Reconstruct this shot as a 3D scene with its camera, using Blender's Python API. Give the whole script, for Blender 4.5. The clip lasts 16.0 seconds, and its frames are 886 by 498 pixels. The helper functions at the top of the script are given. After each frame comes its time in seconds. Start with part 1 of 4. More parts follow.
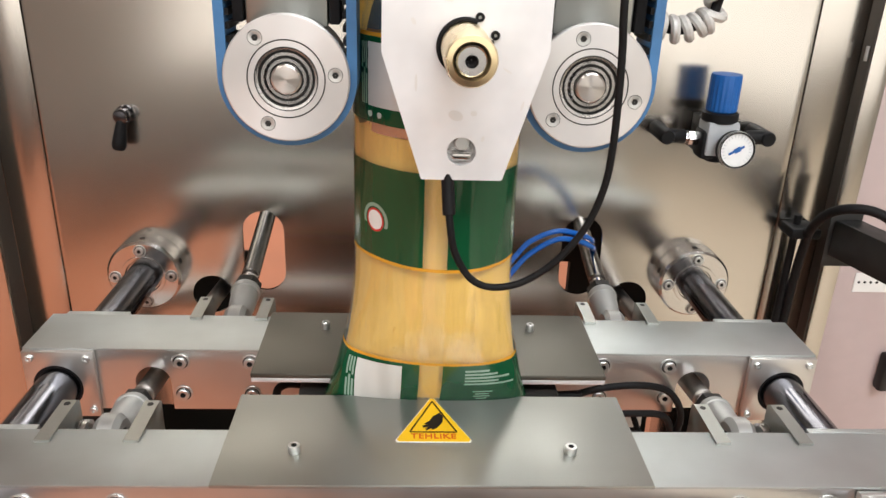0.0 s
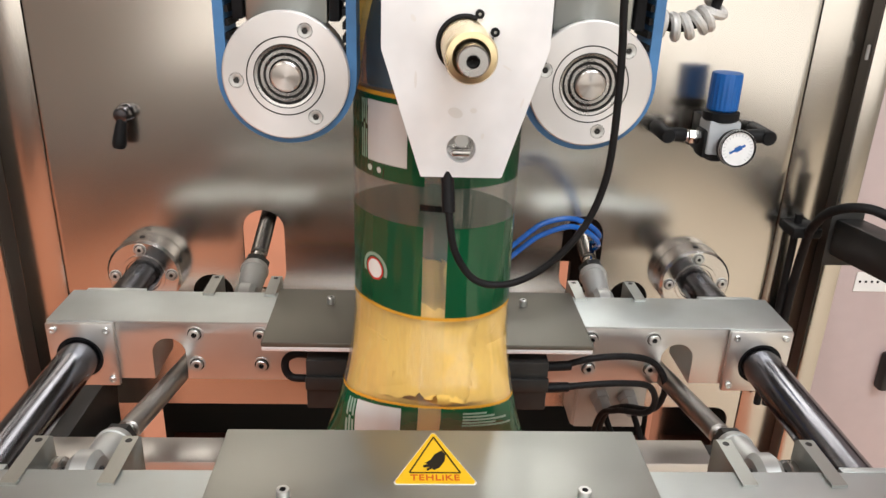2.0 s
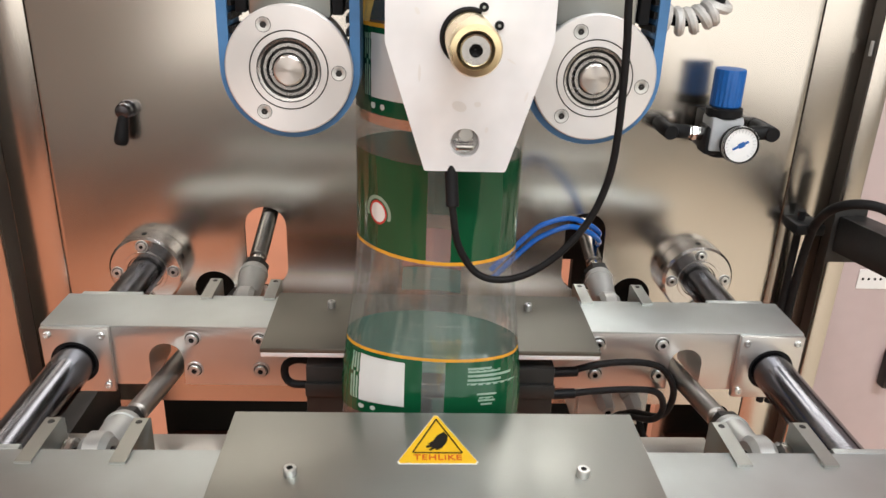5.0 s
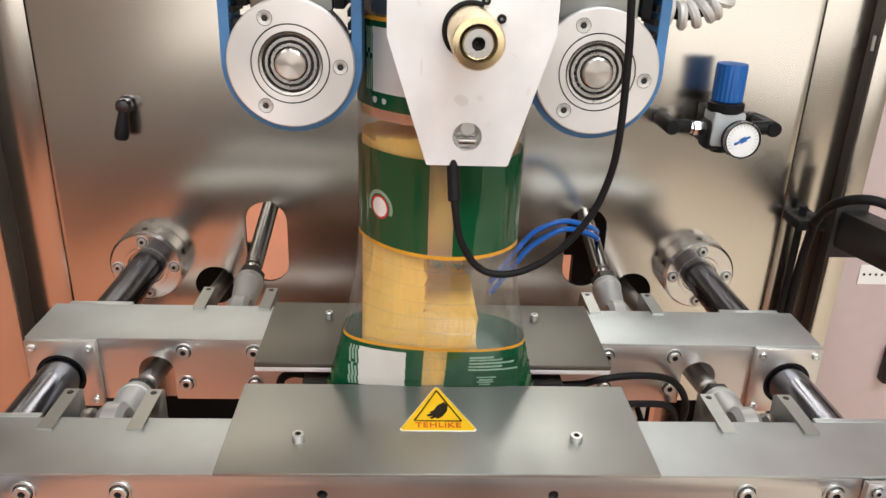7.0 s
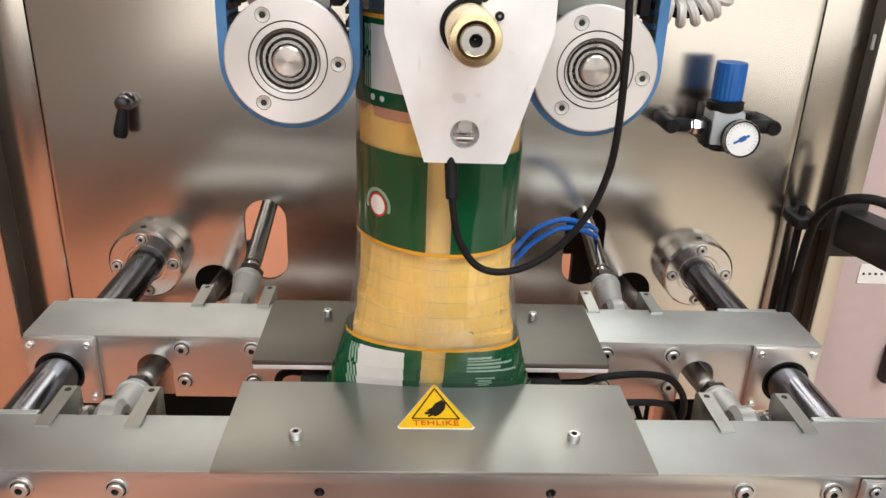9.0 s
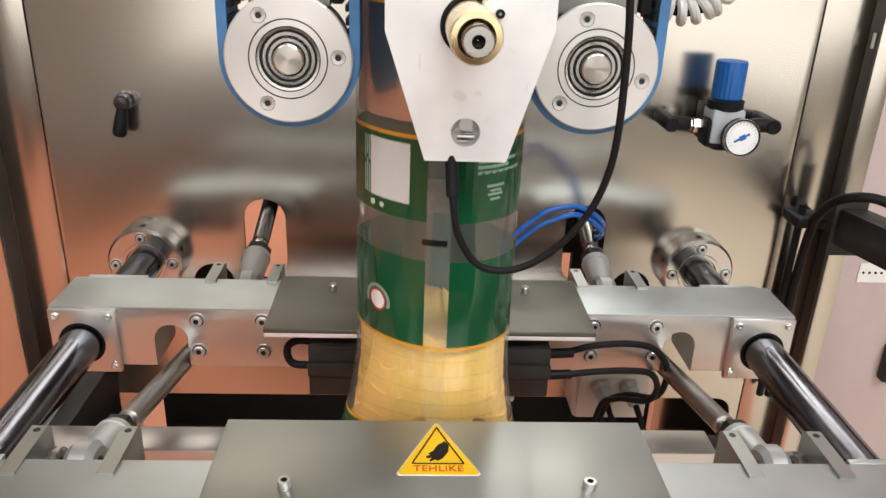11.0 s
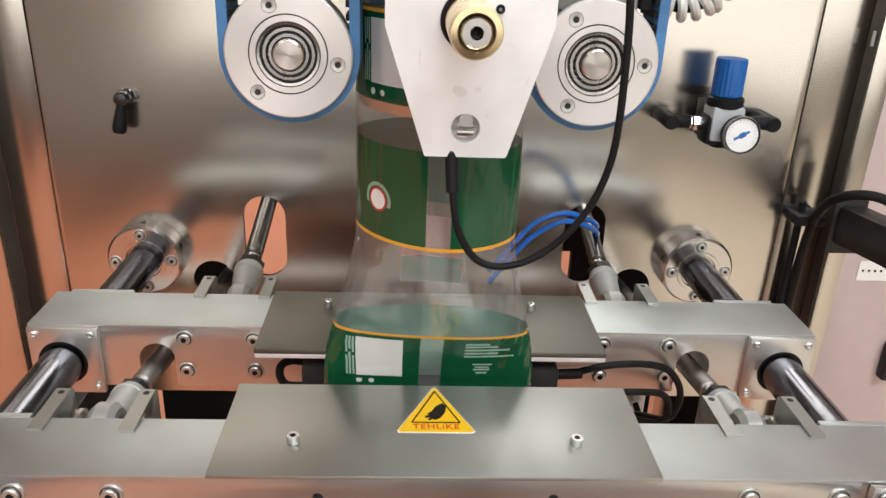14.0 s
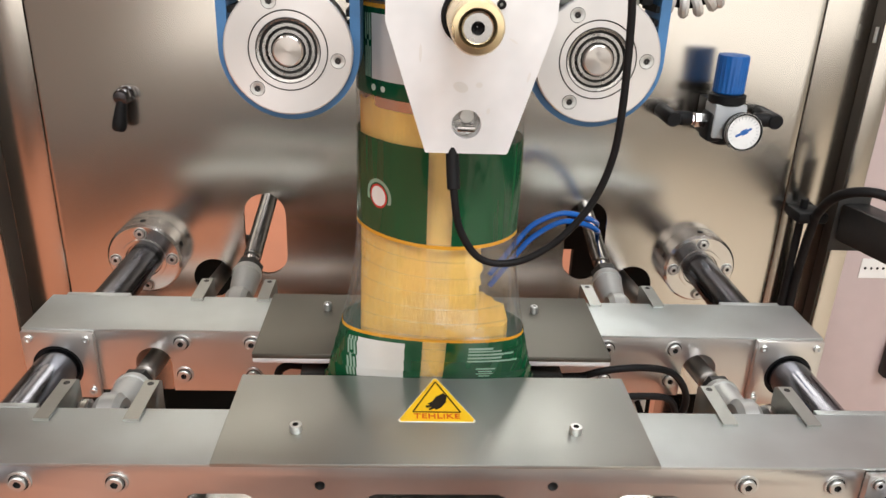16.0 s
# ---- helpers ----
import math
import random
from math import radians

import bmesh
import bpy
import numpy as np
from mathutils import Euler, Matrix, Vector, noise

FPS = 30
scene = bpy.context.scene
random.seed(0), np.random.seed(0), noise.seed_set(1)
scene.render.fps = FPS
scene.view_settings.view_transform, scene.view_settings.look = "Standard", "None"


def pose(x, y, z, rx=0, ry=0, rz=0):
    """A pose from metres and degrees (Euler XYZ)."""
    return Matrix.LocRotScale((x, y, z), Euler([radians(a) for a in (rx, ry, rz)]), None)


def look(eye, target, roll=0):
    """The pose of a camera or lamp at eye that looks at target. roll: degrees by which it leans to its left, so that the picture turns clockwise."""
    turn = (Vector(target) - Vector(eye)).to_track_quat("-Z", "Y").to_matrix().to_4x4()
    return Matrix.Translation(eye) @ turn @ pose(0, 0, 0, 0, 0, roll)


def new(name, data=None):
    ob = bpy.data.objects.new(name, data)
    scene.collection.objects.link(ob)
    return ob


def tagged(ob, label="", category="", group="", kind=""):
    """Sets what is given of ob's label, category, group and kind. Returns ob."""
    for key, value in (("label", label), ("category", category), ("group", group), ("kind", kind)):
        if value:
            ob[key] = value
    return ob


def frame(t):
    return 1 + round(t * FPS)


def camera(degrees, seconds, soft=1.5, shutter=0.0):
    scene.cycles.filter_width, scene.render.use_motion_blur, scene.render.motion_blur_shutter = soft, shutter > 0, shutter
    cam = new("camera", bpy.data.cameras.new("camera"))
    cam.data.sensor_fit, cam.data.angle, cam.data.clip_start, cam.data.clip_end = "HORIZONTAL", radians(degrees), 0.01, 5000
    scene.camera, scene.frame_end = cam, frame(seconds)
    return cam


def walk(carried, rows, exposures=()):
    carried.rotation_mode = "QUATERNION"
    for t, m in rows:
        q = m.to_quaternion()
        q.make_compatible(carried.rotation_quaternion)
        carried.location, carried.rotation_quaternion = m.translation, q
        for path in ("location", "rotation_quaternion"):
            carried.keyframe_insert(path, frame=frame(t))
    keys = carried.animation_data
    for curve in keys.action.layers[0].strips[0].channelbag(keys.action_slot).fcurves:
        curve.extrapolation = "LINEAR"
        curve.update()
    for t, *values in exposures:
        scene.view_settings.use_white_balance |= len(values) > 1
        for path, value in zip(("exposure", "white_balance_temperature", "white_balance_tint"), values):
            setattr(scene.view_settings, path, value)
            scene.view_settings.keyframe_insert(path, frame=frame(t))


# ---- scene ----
cam = camera(59.5, 16.0, shutter=0.5)
PATH = [
    (0, (-0.022, -0.846, 1.377), (0.075, 1.001, 0.617), 2.1),
    (0.5, (-0.02, -0.847, 1.377), (0.074, 1.0, 0.617), 2.1),
    (1, (-0.021, -0.847, 1.377), (0.075, 1.0, 0.616), 2.1),
    (1.5, (-0.02, -0.848, 1.374), (0.073, 1.002, 0.619), 2.1),
    (2, (-0.021, -0.846, 1.375), (0.073, 1.002, 0.616), 2.1),
    (2.5, (-0.023, -0.846, 1.375), (0.074, 1.0, 0.613), 2.1),
    (3, (-0.022, -0.847, 1.374), (0.072, 1.001, 0.615), 2.1),
    (3.5, (-0.022, -0.846, 1.373), (0.071, 1.001, 0.613), 2.1),
    (4, (-0.022, -0.846, 1.373), (0.07, 1.002, 0.613), 2.1),
    (6.5, (-0.024, -0.845, 1.369), (0.069, 1.0, 0.603), 2.1),
    (7, (-0.024, -0.845, 1.37), (0.069, 0.999, 0.601), 2.1),
    (7.5, (-0.024, -0.845, 1.37), (0.069, 0.999, 0.6), 2.1),
    (8, (-0.025, -0.844, 1.37), (0.07, 0.999, 0.599), 2.2),
    (8.5, (-0.023, -0.845, 1.37), (0.069, 0.998, 0.599), 2.1),
    (9, (-0.022, -0.845, 1.369), (0.069, 0.998, 0.598), 2.2),
    (11.5, (-0.023, -0.844, 1.368), (0.071, 0.998, 0.595), 2.2),
    (12, (-0.023, -0.845, 1.368), (0.07, 0.997, 0.593), 2.2),
    (12.5, (-0.022, -0.844, 1.368), (0.07, 0.997, 0.593), 2.2),
    (13, (-0.022, -0.844, 1.368), (0.07, 0.997, 0.593), 2.2),
    (13.5, (-0.023, -0.843, 1.369), (0.072, 0.997, 0.591), 2.3),
    (14, (-0.023, -0.845, 1.366), (0.072, 0.997, 0.592), 2.3),
    (14.5, (-0.023, -0.844, 1.365), (0.071, 0.998, 0.591), 2.2),
    (15, (-0.022, -0.844, 1.365), (0.07, 0.998, 0.589), 2.2),
    (15.5, (-0.024, -0.842, 1.365), (0.071, 0.997, 0.585), 2.2),
    (16, (-0.023, -0.843, 1.364), (0.07, 0.998, 0.587), 2.2),
]
walk(cam, [(t, look(eye, target, roll)) for t, eye, target, roll in PATH])

# ---- world and light ----
world = bpy.data.worlds.new("hall_sky")
scene.world = world
world.use_nodes = True
world.node_tree.nodes["Background"].inputs[0].default_value = (0.9, 0.95, 1.0, 1)
world.node_tree.nodes["Background"].inputs[1].default_value = 0.02
scene.view_settings.exposure = -0.16


def area_lamp(name, x, y, z, tx, ty, tz, w, h, power, col):
    li = bpy.data.lights.new(name, "AREA")
    li.shape, li.size, li.size_y, li.energy, li.color = "RECTANGLE", w, h, power, col
    ob = new(name, li)
    ob.matrix_world = look((x, y, z), (tx, ty, tz))
    return ob


# daylight of a supposed window row behind the walk; lamps above are added fill, no known source
area_lamp("window_light", 1.4, -4.93, 1.75, 1.4, 0, 1.7, 7.2, 1.9, 78, (1.0, 0.965, 0.90))
area_lamp("overhead_fill", -2.3, -3.0, 4.1, -1.9, -2.6, 0, 2.0, 1.4, 72, (1.0, 0.965, 0.90))
area_lamp("overhead_fill", 0.7, -2.3, 4.1, 0.2, -0.6, 1.0, 2.8, 1.5, 240, (0.95, 0.98, 1.0))
area_lamp("overhead_fill", -0.4, 3.0, 4.1, -0.4, 3.0, 0, 2.4, 1.5, 150, (0.95, 0.98, 1.0))

# ---- materials ----
def nodes_of(name):
    m = bpy.data.materials.new(name)
    m.use_nodes = True
    nt = m.node_tree
    return m, nt, nt.nodes["Principled BSDF"]


def wire(nt, a, b):
    nt.links.new(a, b)


def math_node(nt, op, a, b=0.0, c=None):
    n = nt.nodes.new("ShaderNodeMath")
    n.operation = op
    for i, v in enumerate((a, b) if c is None else (a, b, c)):
        if isinstance(v, (int, float)):
            n.inputs[i].default_value = v
        else:
            wire(nt, v, n.inputs[i])
    return n.outputs[0]


def mixed(nt, fac, a, b):
    n = nt.nodes.new("ShaderNodeMix")
    n.data_type = "RGBA"
    for sock, v in ((n.inputs[0], fac), (n.inputs[6], a), (n.inputs[7], b)):
        if isinstance(v, (int, float)):
            sock.default_value = v
        elif isinstance(v, tuple):
            sock.default_value = (*v, 1)
        else:
            wire(nt, v, sock)
    return n.outputs[2]


def grain(nt, scale, stretch=(1, 1, 1), detail=4.0, coord="Object"):
    tc = nt.nodes.new("ShaderNodeTexCoord")
    mp = nt.nodes.new("ShaderNodeMapping")
    mp.inputs["Scale"].default_value = stretch
    nz = nt.nodes.new("ShaderNodeTexNoise")
    nz.inputs["Scale"].default_value, nz.inputs["Detail"].default_value = scale, detail
    wire(nt, tc.outputs[coord], mp.inputs[0])
    wire(nt, mp.outputs[0], nz.inputs[0])
    return nz.outputs[0]


def ramp(nt, fac, lo, hi, a, b):
    n = nt.nodes.new("ShaderNodeMapRange")
    n.inputs[1].default_value, n.inputs[2].default_value = lo, hi
    n.inputs[3].default_value, n.inputs[4].default_value = a, b
    wire(nt, fac, n.inputs[0])
    return n.outputs[0]


def surface(name, col, rough=0.4, metal=0.0, vary=0.12, scale=60, stretch=(1, 1, 1), bump=0.05, stain=8, spread=0.12, coat=0.0, aniso=0.0, brush=""):
    """Colour with grain, larger stains, uneven gloss and a fine relief."""
    m, nt, b = nodes_of(name)
    fine = grain(nt, scale, stretch, 5)
    wide = grain(nt, stain, (1, 1, 1), 3)
    share = 0.5 if metal < 0.5 else 0.04
    mix = math_node(nt, "MULTIPLY_ADD", fine, share, math_node(nt, "MULTIPLY", wide, 1 - share))
    dark = tuple(c * (1 - vary) for c in col)
    light = tuple(min(1, c * (1 + vary)) for c in col)
    wire(nt, mixed(nt, ramp(nt, mix, 0.3, 0.7, 0, 1), dark, light), b.inputs["Base Color"])
    wire(nt, ramp(nt, mix, 0.3, 0.7, max(0.03, rough - spread), rough + spread), b.inputs["Roughness"])
    b.inputs["Metallic"].default_value = metal
    b.inputs["Coat Weight"].default_value = coat
    b.inputs["Specular IOR Level"].default_value = 0.15 if max(col) < 0.05 else 0.5
    if aniso:
        tg = nt.nodes.new("ShaderNodeTangent")
        tg.direction_type, tg.axis = "RADIAL", brush or "Z"
        b.inputs["Anisotropic"].default_value = aniso
        b.inputs["Anisotropic Rotation"].default_value = 0.25 if brush == "Y" else 0.0
        wire(nt, tg.outputs[0], b.inputs["Tangent"])
    if bump:
        bp = nt.nodes.new("ShaderNodeBump")
        bp.inputs["Strength"].default_value, bp.inputs["Distance"].default_value = bump, 0.001
        wire(nt, fine, bp.inputs["Height"])
        wire(nt, bp.outputs[0], b.inputs["Normal"])
    return m


PANEL = surface("brushed_panel_steel", (0.61, 0.575, 0.53), 0.20, 1, 0.05, 14, (50, 50, 0.6), 0.0, 3, 0.03, 0, 0.3, "Z")
STEEL = surface("brushed_bar_steel", (0.66, 0.65, 0.64), 0.34, 1, 0.05, 14, (1, 50, 50), 0.0, 12, 0.04, 0, 0.5, "X")
COVER = surface("brushed_cover_sheet", (0.575, 0.615, 0.615), 0.48, 1, 0.10, 14, (1, 60, 60), 0.0, 14, 0.05, 0, 0.5, "X")
PLATE = surface("dull_plate_steel", (0.375, 0.385, 0.36), 0.36, 1, 0.06, 14, (1, 60, 60), 0.0, 9, 0.04, 0, 0.85, "X")
DULLPLATE = surface("dull_dark_sheet", (0.165, 0.16, 0.14), 0.44, 1, 0.08, 14, (1, 60, 60), 0.0, 9, 0.05, 0, 0.5, "X")
CHROME = surface("polished_shaft_steel", (0.135, 0.135, 0.15), 0.19, 1, 0.04, 90, (1, 1, 1), 0.0, 20, 0.03)
MACHINED = surface("machined_steel", (0.58, 0.57, 0.56), 0.24, 1, 0.05, 120, (1, 1, 1), 0.02, 30, 0.06)
CASTZINC = surface("dull_cast_zinc", (0.50, 0.51, 0.50), 0.46, 0.7, 0.10, 160, (1, 1, 1), 0.12, 30, 0.08)
FLANGE = surface("machined_flange_steel", (0.60, 0.59, 0.58), 0.20, 1, 0.05, 120, (1, 1, 1), 0.0, 30, 0.04)
ZINC = surface("zinc_plated_steel", (0.66, 0.67, 0.66), 0.40, 0.9, 0.08, 90, (1, 1, 1), 0.03, 30, 0.08)
DARKSTEEL = surface("blackened_steel", (0.045, 0.044, 0.043), 0.42, 0.6, 0.2, 90, (1, 1, 1), 0.05, 30, 0.1)
ALUMINIUM = surface("matt_aluminium", (0.84, 0.84, 0.86), 0.44, 0.5, 0.10, 30, (1, 1, 1), 0.01, 22, 0.08)
TURNED = surface("turned_aluminium", (0.80, 0.785, 0.78), 0.40, 0.75, 0.04, 40, (1, 1, 1), 0.0, 25, 0.04, 0, 0.6, "Y")
FACED = surface("faced_spindle_steel", (0.72, 0.68, 0.65), 0.30, 1, 0.03, 40, (1, 1, 1), 0.0, 25, 0.03, 0, 0.85, "Y")
RODSTEEL = surface("grey_rod_steel", (0.20, 0.195, 0.19), 0.24, 1, 0.08, 20, (30, 1, 30), 0.01, 20, 0.06)
RODGREY = surface("satin_rod_steel", (0.36, 0.34, 0.32), 0.36, 1, 0.08, 20, (30, 1, 30), 0.01, 20, 0.06)
BRASS = surface("brass", (0.84, 0.69, 0.43), 0.30, 1, 0.08, 80, (1, 1, 1), 0.02, 20, 0.06)
BLACK = surface("black_plastic", (0.010, 0.010, 0.011), 0.5, 0, 0.3, 90, (1, 1, 1), 0.05, 20, 0.1)
RUBBER = surface("black_cable_rubber", (0.010, 0.0095, 0.010), 0.55, 0, 0.3, 120, (1, 1, 1), 0.06, 30, 0.1)
BLUE = surface("blue_plastic", (0.006, 0.105, 0.38), 0.36, 0, 0.12, 90, (1, 1, 1), 0.04, 30, 0.08)
BLUEHOSE = surface("blue_hose", (0.008, 0.12, 0.50), 0.25, 0, 0.1, 60, (1, 1, 1), 0.0, 30, 0.06)
BELT = surface("blue_belt_rubber", (0.055, 0.17, 0.36), 0.55, 0, 0.15, 120, (1, 1, 1), 0.06, 40, 0.08)
GREYPL = surface("grey_plastic", (0.42, 0.44, 0.46), 0.45, 0, 0.08, 80, (1, 1, 1), 0.04, 30, 0.08)
LIGHTPL = surface("light_grey_enclosure", (0.62, 0.61, 0.58), 0.42, 0, 0.05, 80, (1, 1, 1), 0.04, 20, 0.06)
WHITEENAMEL = surface("white_dial", (0.82, 0.82, 0.82), 0.3, 0, 0.04, 90, (1, 1, 1), 0.0, 50, 0.05)
BRAID = surface("silver_fibre_sleeve", (0.62, 0.60, 0.57), 0.5, 0.35, 0.2, 260, (1, 1, 1), 0.4, 60, 0.1)
PINK = surface("pinkish_painted_sheet", (0.52, 0.42, 0.41), 0.42, 0.0, 0.05, 40, (1, 1, 1), 0.03, 4, 0.06)
YELLOW = surface("yellow_sticker", (0.85, 0.52, 0.015), 0.34, 0, 0.04, 60, (1, 1, 1), 0.0, 40, 0.05)
INK = surface("black_ink", (0.015, 0.013, 0.012), 0.4, 0, 0.1, 60, (1, 1, 1), 0.0, 40, 0.05)
REDINK = surface("red_ink", (0.62, 0.09, 0.01), 0.4, 0, 0.1, 60, (1, 1, 1), 0.0, 40, 0.05)
PAPER = surface("white_paper", (0.80, 0.79, 0.77), 0.5, 0, 0.04, 60, (1, 1, 1), 0.0, 40, 0.05)
SEAL = surface("crimped_seal_film", (0.30, 0.26, 0.23), 0.3, 0, 0.2, 50, (1, 1, 1), 0.3, 40, 0.1)
HALLFLOOR = surface("terracotta_hall_floor", (0.62, 0.235, 0.125), 0.65, 0, 0.1, 3, (1, 1, 1), 0.02, 1, 0.08)
PALEFLOOR = surface("pale_concrete_floor", (0.86, 0.75, 0.60), 0.5, 0, 0.1, 4, (1, 1, 1), 0.02, 1, 0.08)
WALLPAINT = surface("hall_wall_paint", (0.42, 0.40, 0.37), 0.7, 0, 0.05, 4, (1, 1, 1), 0.02, 1, 0.08)
NEARBLACK = surface("near_black_matt", (0.030, 0.027, 0.024), 0.7, 0, 0.1, 6, (1, 1, 1), 0.02, 2, 0.08)
SHADEDFLOOR = surface("shaded_floor_red", (0.16, 0.050, 0.034), 0.5, 0, 0.15, 6, (1, 1, 1), 0.02, 2, 0.08)
# dark brown that stands in for shade on the posts' inner faces
FACESHADE = surface("post_face_shade", (0.055, 0.046, 0.038), 0.4, 0.3, 0.2, 8, (6, 6, 1), 0.02, 3, 0.08)
SEMOLINA = surface("yellow_semolina", (0.95, 0.59, 0.14), 0.85, 0, 0.13, 420, (1, 1, 0.2), 0.5, 26, 0.08)


# the printed film: green bands, orange lines and labels on clear film
REPEAT = 0.235
W0 = 1.004
PERIM = 0.338
HALF = PERIM / 2


def film_material():
    m, nt, b = nodes_of("printed_film")
    uv = nt.nodes.new("ShaderNodeUVMap")
    sep = nt.nodes.new("ShaderNodeSeparateXYZ")
    wire(nt, uv.outputs[0], sep.inputs[0])
    u = math_node(nt, "MULTIPLY", sep.outputs[0], 0.945)
    w = math_node(nt, "WRAP", sep.outputs[1], W0 + REPEAT, W0)

    def between(v, lo, hi):
        return math_node(nt, "MULTIPLY", math_node(nt, "GREATER_THAN", v, lo), math_node(nt, "LESS_THAN", v, hi))

    def rect(u0, u1, w0, w1):
        return math_node(nt, "MULTIPLY", between(u, u0, u1), between(w, w0, w1))

    def either(*ms):
        r = ms[0]
        for k in ms[1:]:
            r = math_node(nt, "MAXIMUM", r, k)
        return r

    def disc(cu, cw, r):
        d = math_node(nt, "ADD", math_node(nt, "POWER", math_node(nt, "ABSOLUTE", math_node(nt, "SUBTRACT", u, cu)), 2),
                      math_node(nt, "POWER", math_node(nt, "ABSOLUTE", math_node(nt, "SUBTRACT", w, cw)), 2))
        return math_node(nt, "LESS_THAN", d, r * r)

    gap = between(u, -0.0075, 0.0085)
    notgap = math_node(nt, "SUBTRACT", 1.0, gap)
    green = math_node(nt, "MULTIPLY", either(between(w, 1.023, 1.0795), between(w, 1.162, 1.230)), notgap)
    orange = math_node(nt, "MULTIPLY", either(between(w, 1.0785, 1.0810), between(w, 1.1605, 1.1630)), math_node(nt, "LESS_THAN", math_node(nt, "ABSOLUTE", sep.outputs[0]), 0.088))
    label = rect(-0.053, -0.0195, 1.034, 1.0750)
    dots = either(disc(-0.051, 1.0285, 0.0022), disc(-0.042, 1.0285, 0.0020))
    ring, dial = disc(-0.046, 1.190, 0.0085), disc(-0.046, 1.190, 0.0070)
    halo = math_node(nt, "SUBTRACT", disc(-0.046, 1.190, 0.0122), disc(-0.046, 1.190, 0.0096))
    halo = math_node(nt, "MULTIPLY", halo, math_node(nt, "GREATER_THAN", w, 1.186))
    rows = [rect(0.024, 0.024 + k, 1.0715 - 0.0036 * i, 1.0735 - 0.0036 * i) for i, k in enumerate((0.017, 0.023, 0.032, 0.024, 0.036))]
    rows += [rect(0.030 + k, 0.046 - k, 1.0475 - 0.0032 * i, 1.0491 - 0.0032 * i) for i, k in enumerate((0.001, 0.003, 0.002, 0.004))]
    rows += [rect(-0.0605 + 0.0024 * i, -0.0590 + 0.0024 * i, 1.0345, 1.054 + 0.004 * (i % 2)) for i in range(3)]
    rows += [rect(-0.0605 + 0.0024 * i, -0.0590 + 0.0024 * i, 1.0580 + 0.003 * (i % 2), 1.0745) for i in range(3)]
    text = either(*rows)
    au = math_node(nt, "SUBTRACT", HALF, math_node(nt, "ABSOLUTE", sep.outputs[0]))
    backpink = math_node(nt, "MULTIPLY", between(au, -1, 0.024), between(w, 1.118, 1.150))
    backteal = math_node(nt, "MULTIPLY", between(au, -1, 0.024), between(w, 1.098, 1.117))
    tick = rect(-0.010, 0.0065, 1.0065, 1.0110)

    col = mixed(nt, orange, (0.004, 0.072, 0.027), (0.72, 0.34, 0.03))
    behind = math_node(nt, "GREATER_THAN", math_node(nt, "ABSOLUTE", sep.outputs[0]), 0.087)
    col = mixed(nt, behind, col, (0.085, 0.19, 0.15))
    for mask, c in ((label, (0.84, 0.83, 0.82)), (dots, (0.6, 0.66, 0.62)), (ring, (0.55, 0.03, 0.03)), (dial, (0.85, 0.82, 0.80)),
                    (halo, (0.25, 0.36, 0.28)), (text, (0.27, 0.40, 0.32)), (backpink, (0.70, 0.32, 0.33)), (backteal, (0.12, 0.36, 0.33)),
                    (tick, (0.008, 0.008, 0.008))):
        col = mixed(nt, mask, col, c)
    opaque = math_node(nt, "MAXIMUM", either(green, orange, tick), math_node(nt, "MULTIPLY", either(backpink, backteal), 0.55))
    # fine lengthwise creases
    crease = grain(nt, 24, (1.0, 0.16, 1), 2, "UV")
    bp = nt.nodes.new("ShaderNodeBump")
    bp.inputs["Strength"].default_value, bp.inputs["Distance"].default_value = 0.8, 0.014
    wire(nt, crease, bp.inputs["Height"])
    wire(nt, col, b.inputs["Base Color"])
    b.inputs["Roughness"].default_value = 0.14
    b.inputs["Specular IOR Level"].default_value = 0.5
    wire(nt, bp.outputs[0], b.inputs["Normal"])
    clear = nt.nodes.new("ShaderNodeBsdfTransparent")
    clear.inputs[0].default_value = (0.985, 0.985, 0.98, 1)
    gloss = nt.nodes.new("ShaderNodeBsdfGlossy")
    gloss.inputs["Roughness"].default_value = 0.08
    wire(nt, bp.outputs[0], gloss.inputs["Normal"])
    lw = nt.nodes.new("ShaderNodeLayerWeight")
    lw.inputs["Blend"].default_value = 0.5
    wire(nt, bp.outputs[0], lw.inputs["Normal"])
    thin = nt.nodes.new("ShaderNodeMixShader")
    wire(nt, math_node(nt, "MULTIPLY_ADD", math_node(nt, "POWER", lw.outputs["Facing"], 3.5), 0.6, 0.10), thin.inputs[0])
    wire(nt, clear.outputs[0], thin.inputs[1])
    wire(nt, gloss.outputs[0], thin.inputs[2])
    haze = nt.nodes.new("ShaderNodeBsdfDiffuse")
    haze.inputs[0].default_value = (0.75, 0.78, 0.76, 1)
    milky = nt.nodes.new("ShaderNodeMixShader")
    # layered seam is milkier; the extra haze also stands in for its bright highlights
    wire(nt, math_node(nt, "MULTIPLY_ADD", gap, 0.06, 0.045), milky.inputs[0])
    wire(nt, thin.outputs[0], milky.inputs[1])
    wire(nt, haze.outputs[0], milky.inputs[2])
    whole = nt.nodes.new("ShaderNodeMixShader")
    wire(nt, math_node(nt, "MULTIPLY", opaque, math_node(nt, "MULTIPLY_ADD", label, -0.22, 0.97)), whole.inputs[0])
    wire(nt, milky.outputs[0], whole.inputs[1])
    wire(nt, b.outputs[0], whole.inputs[2])
    wire(nt, whole.outputs[0], nt.nodes["Material Output"].inputs[0])
    return m


FILM = film_material()


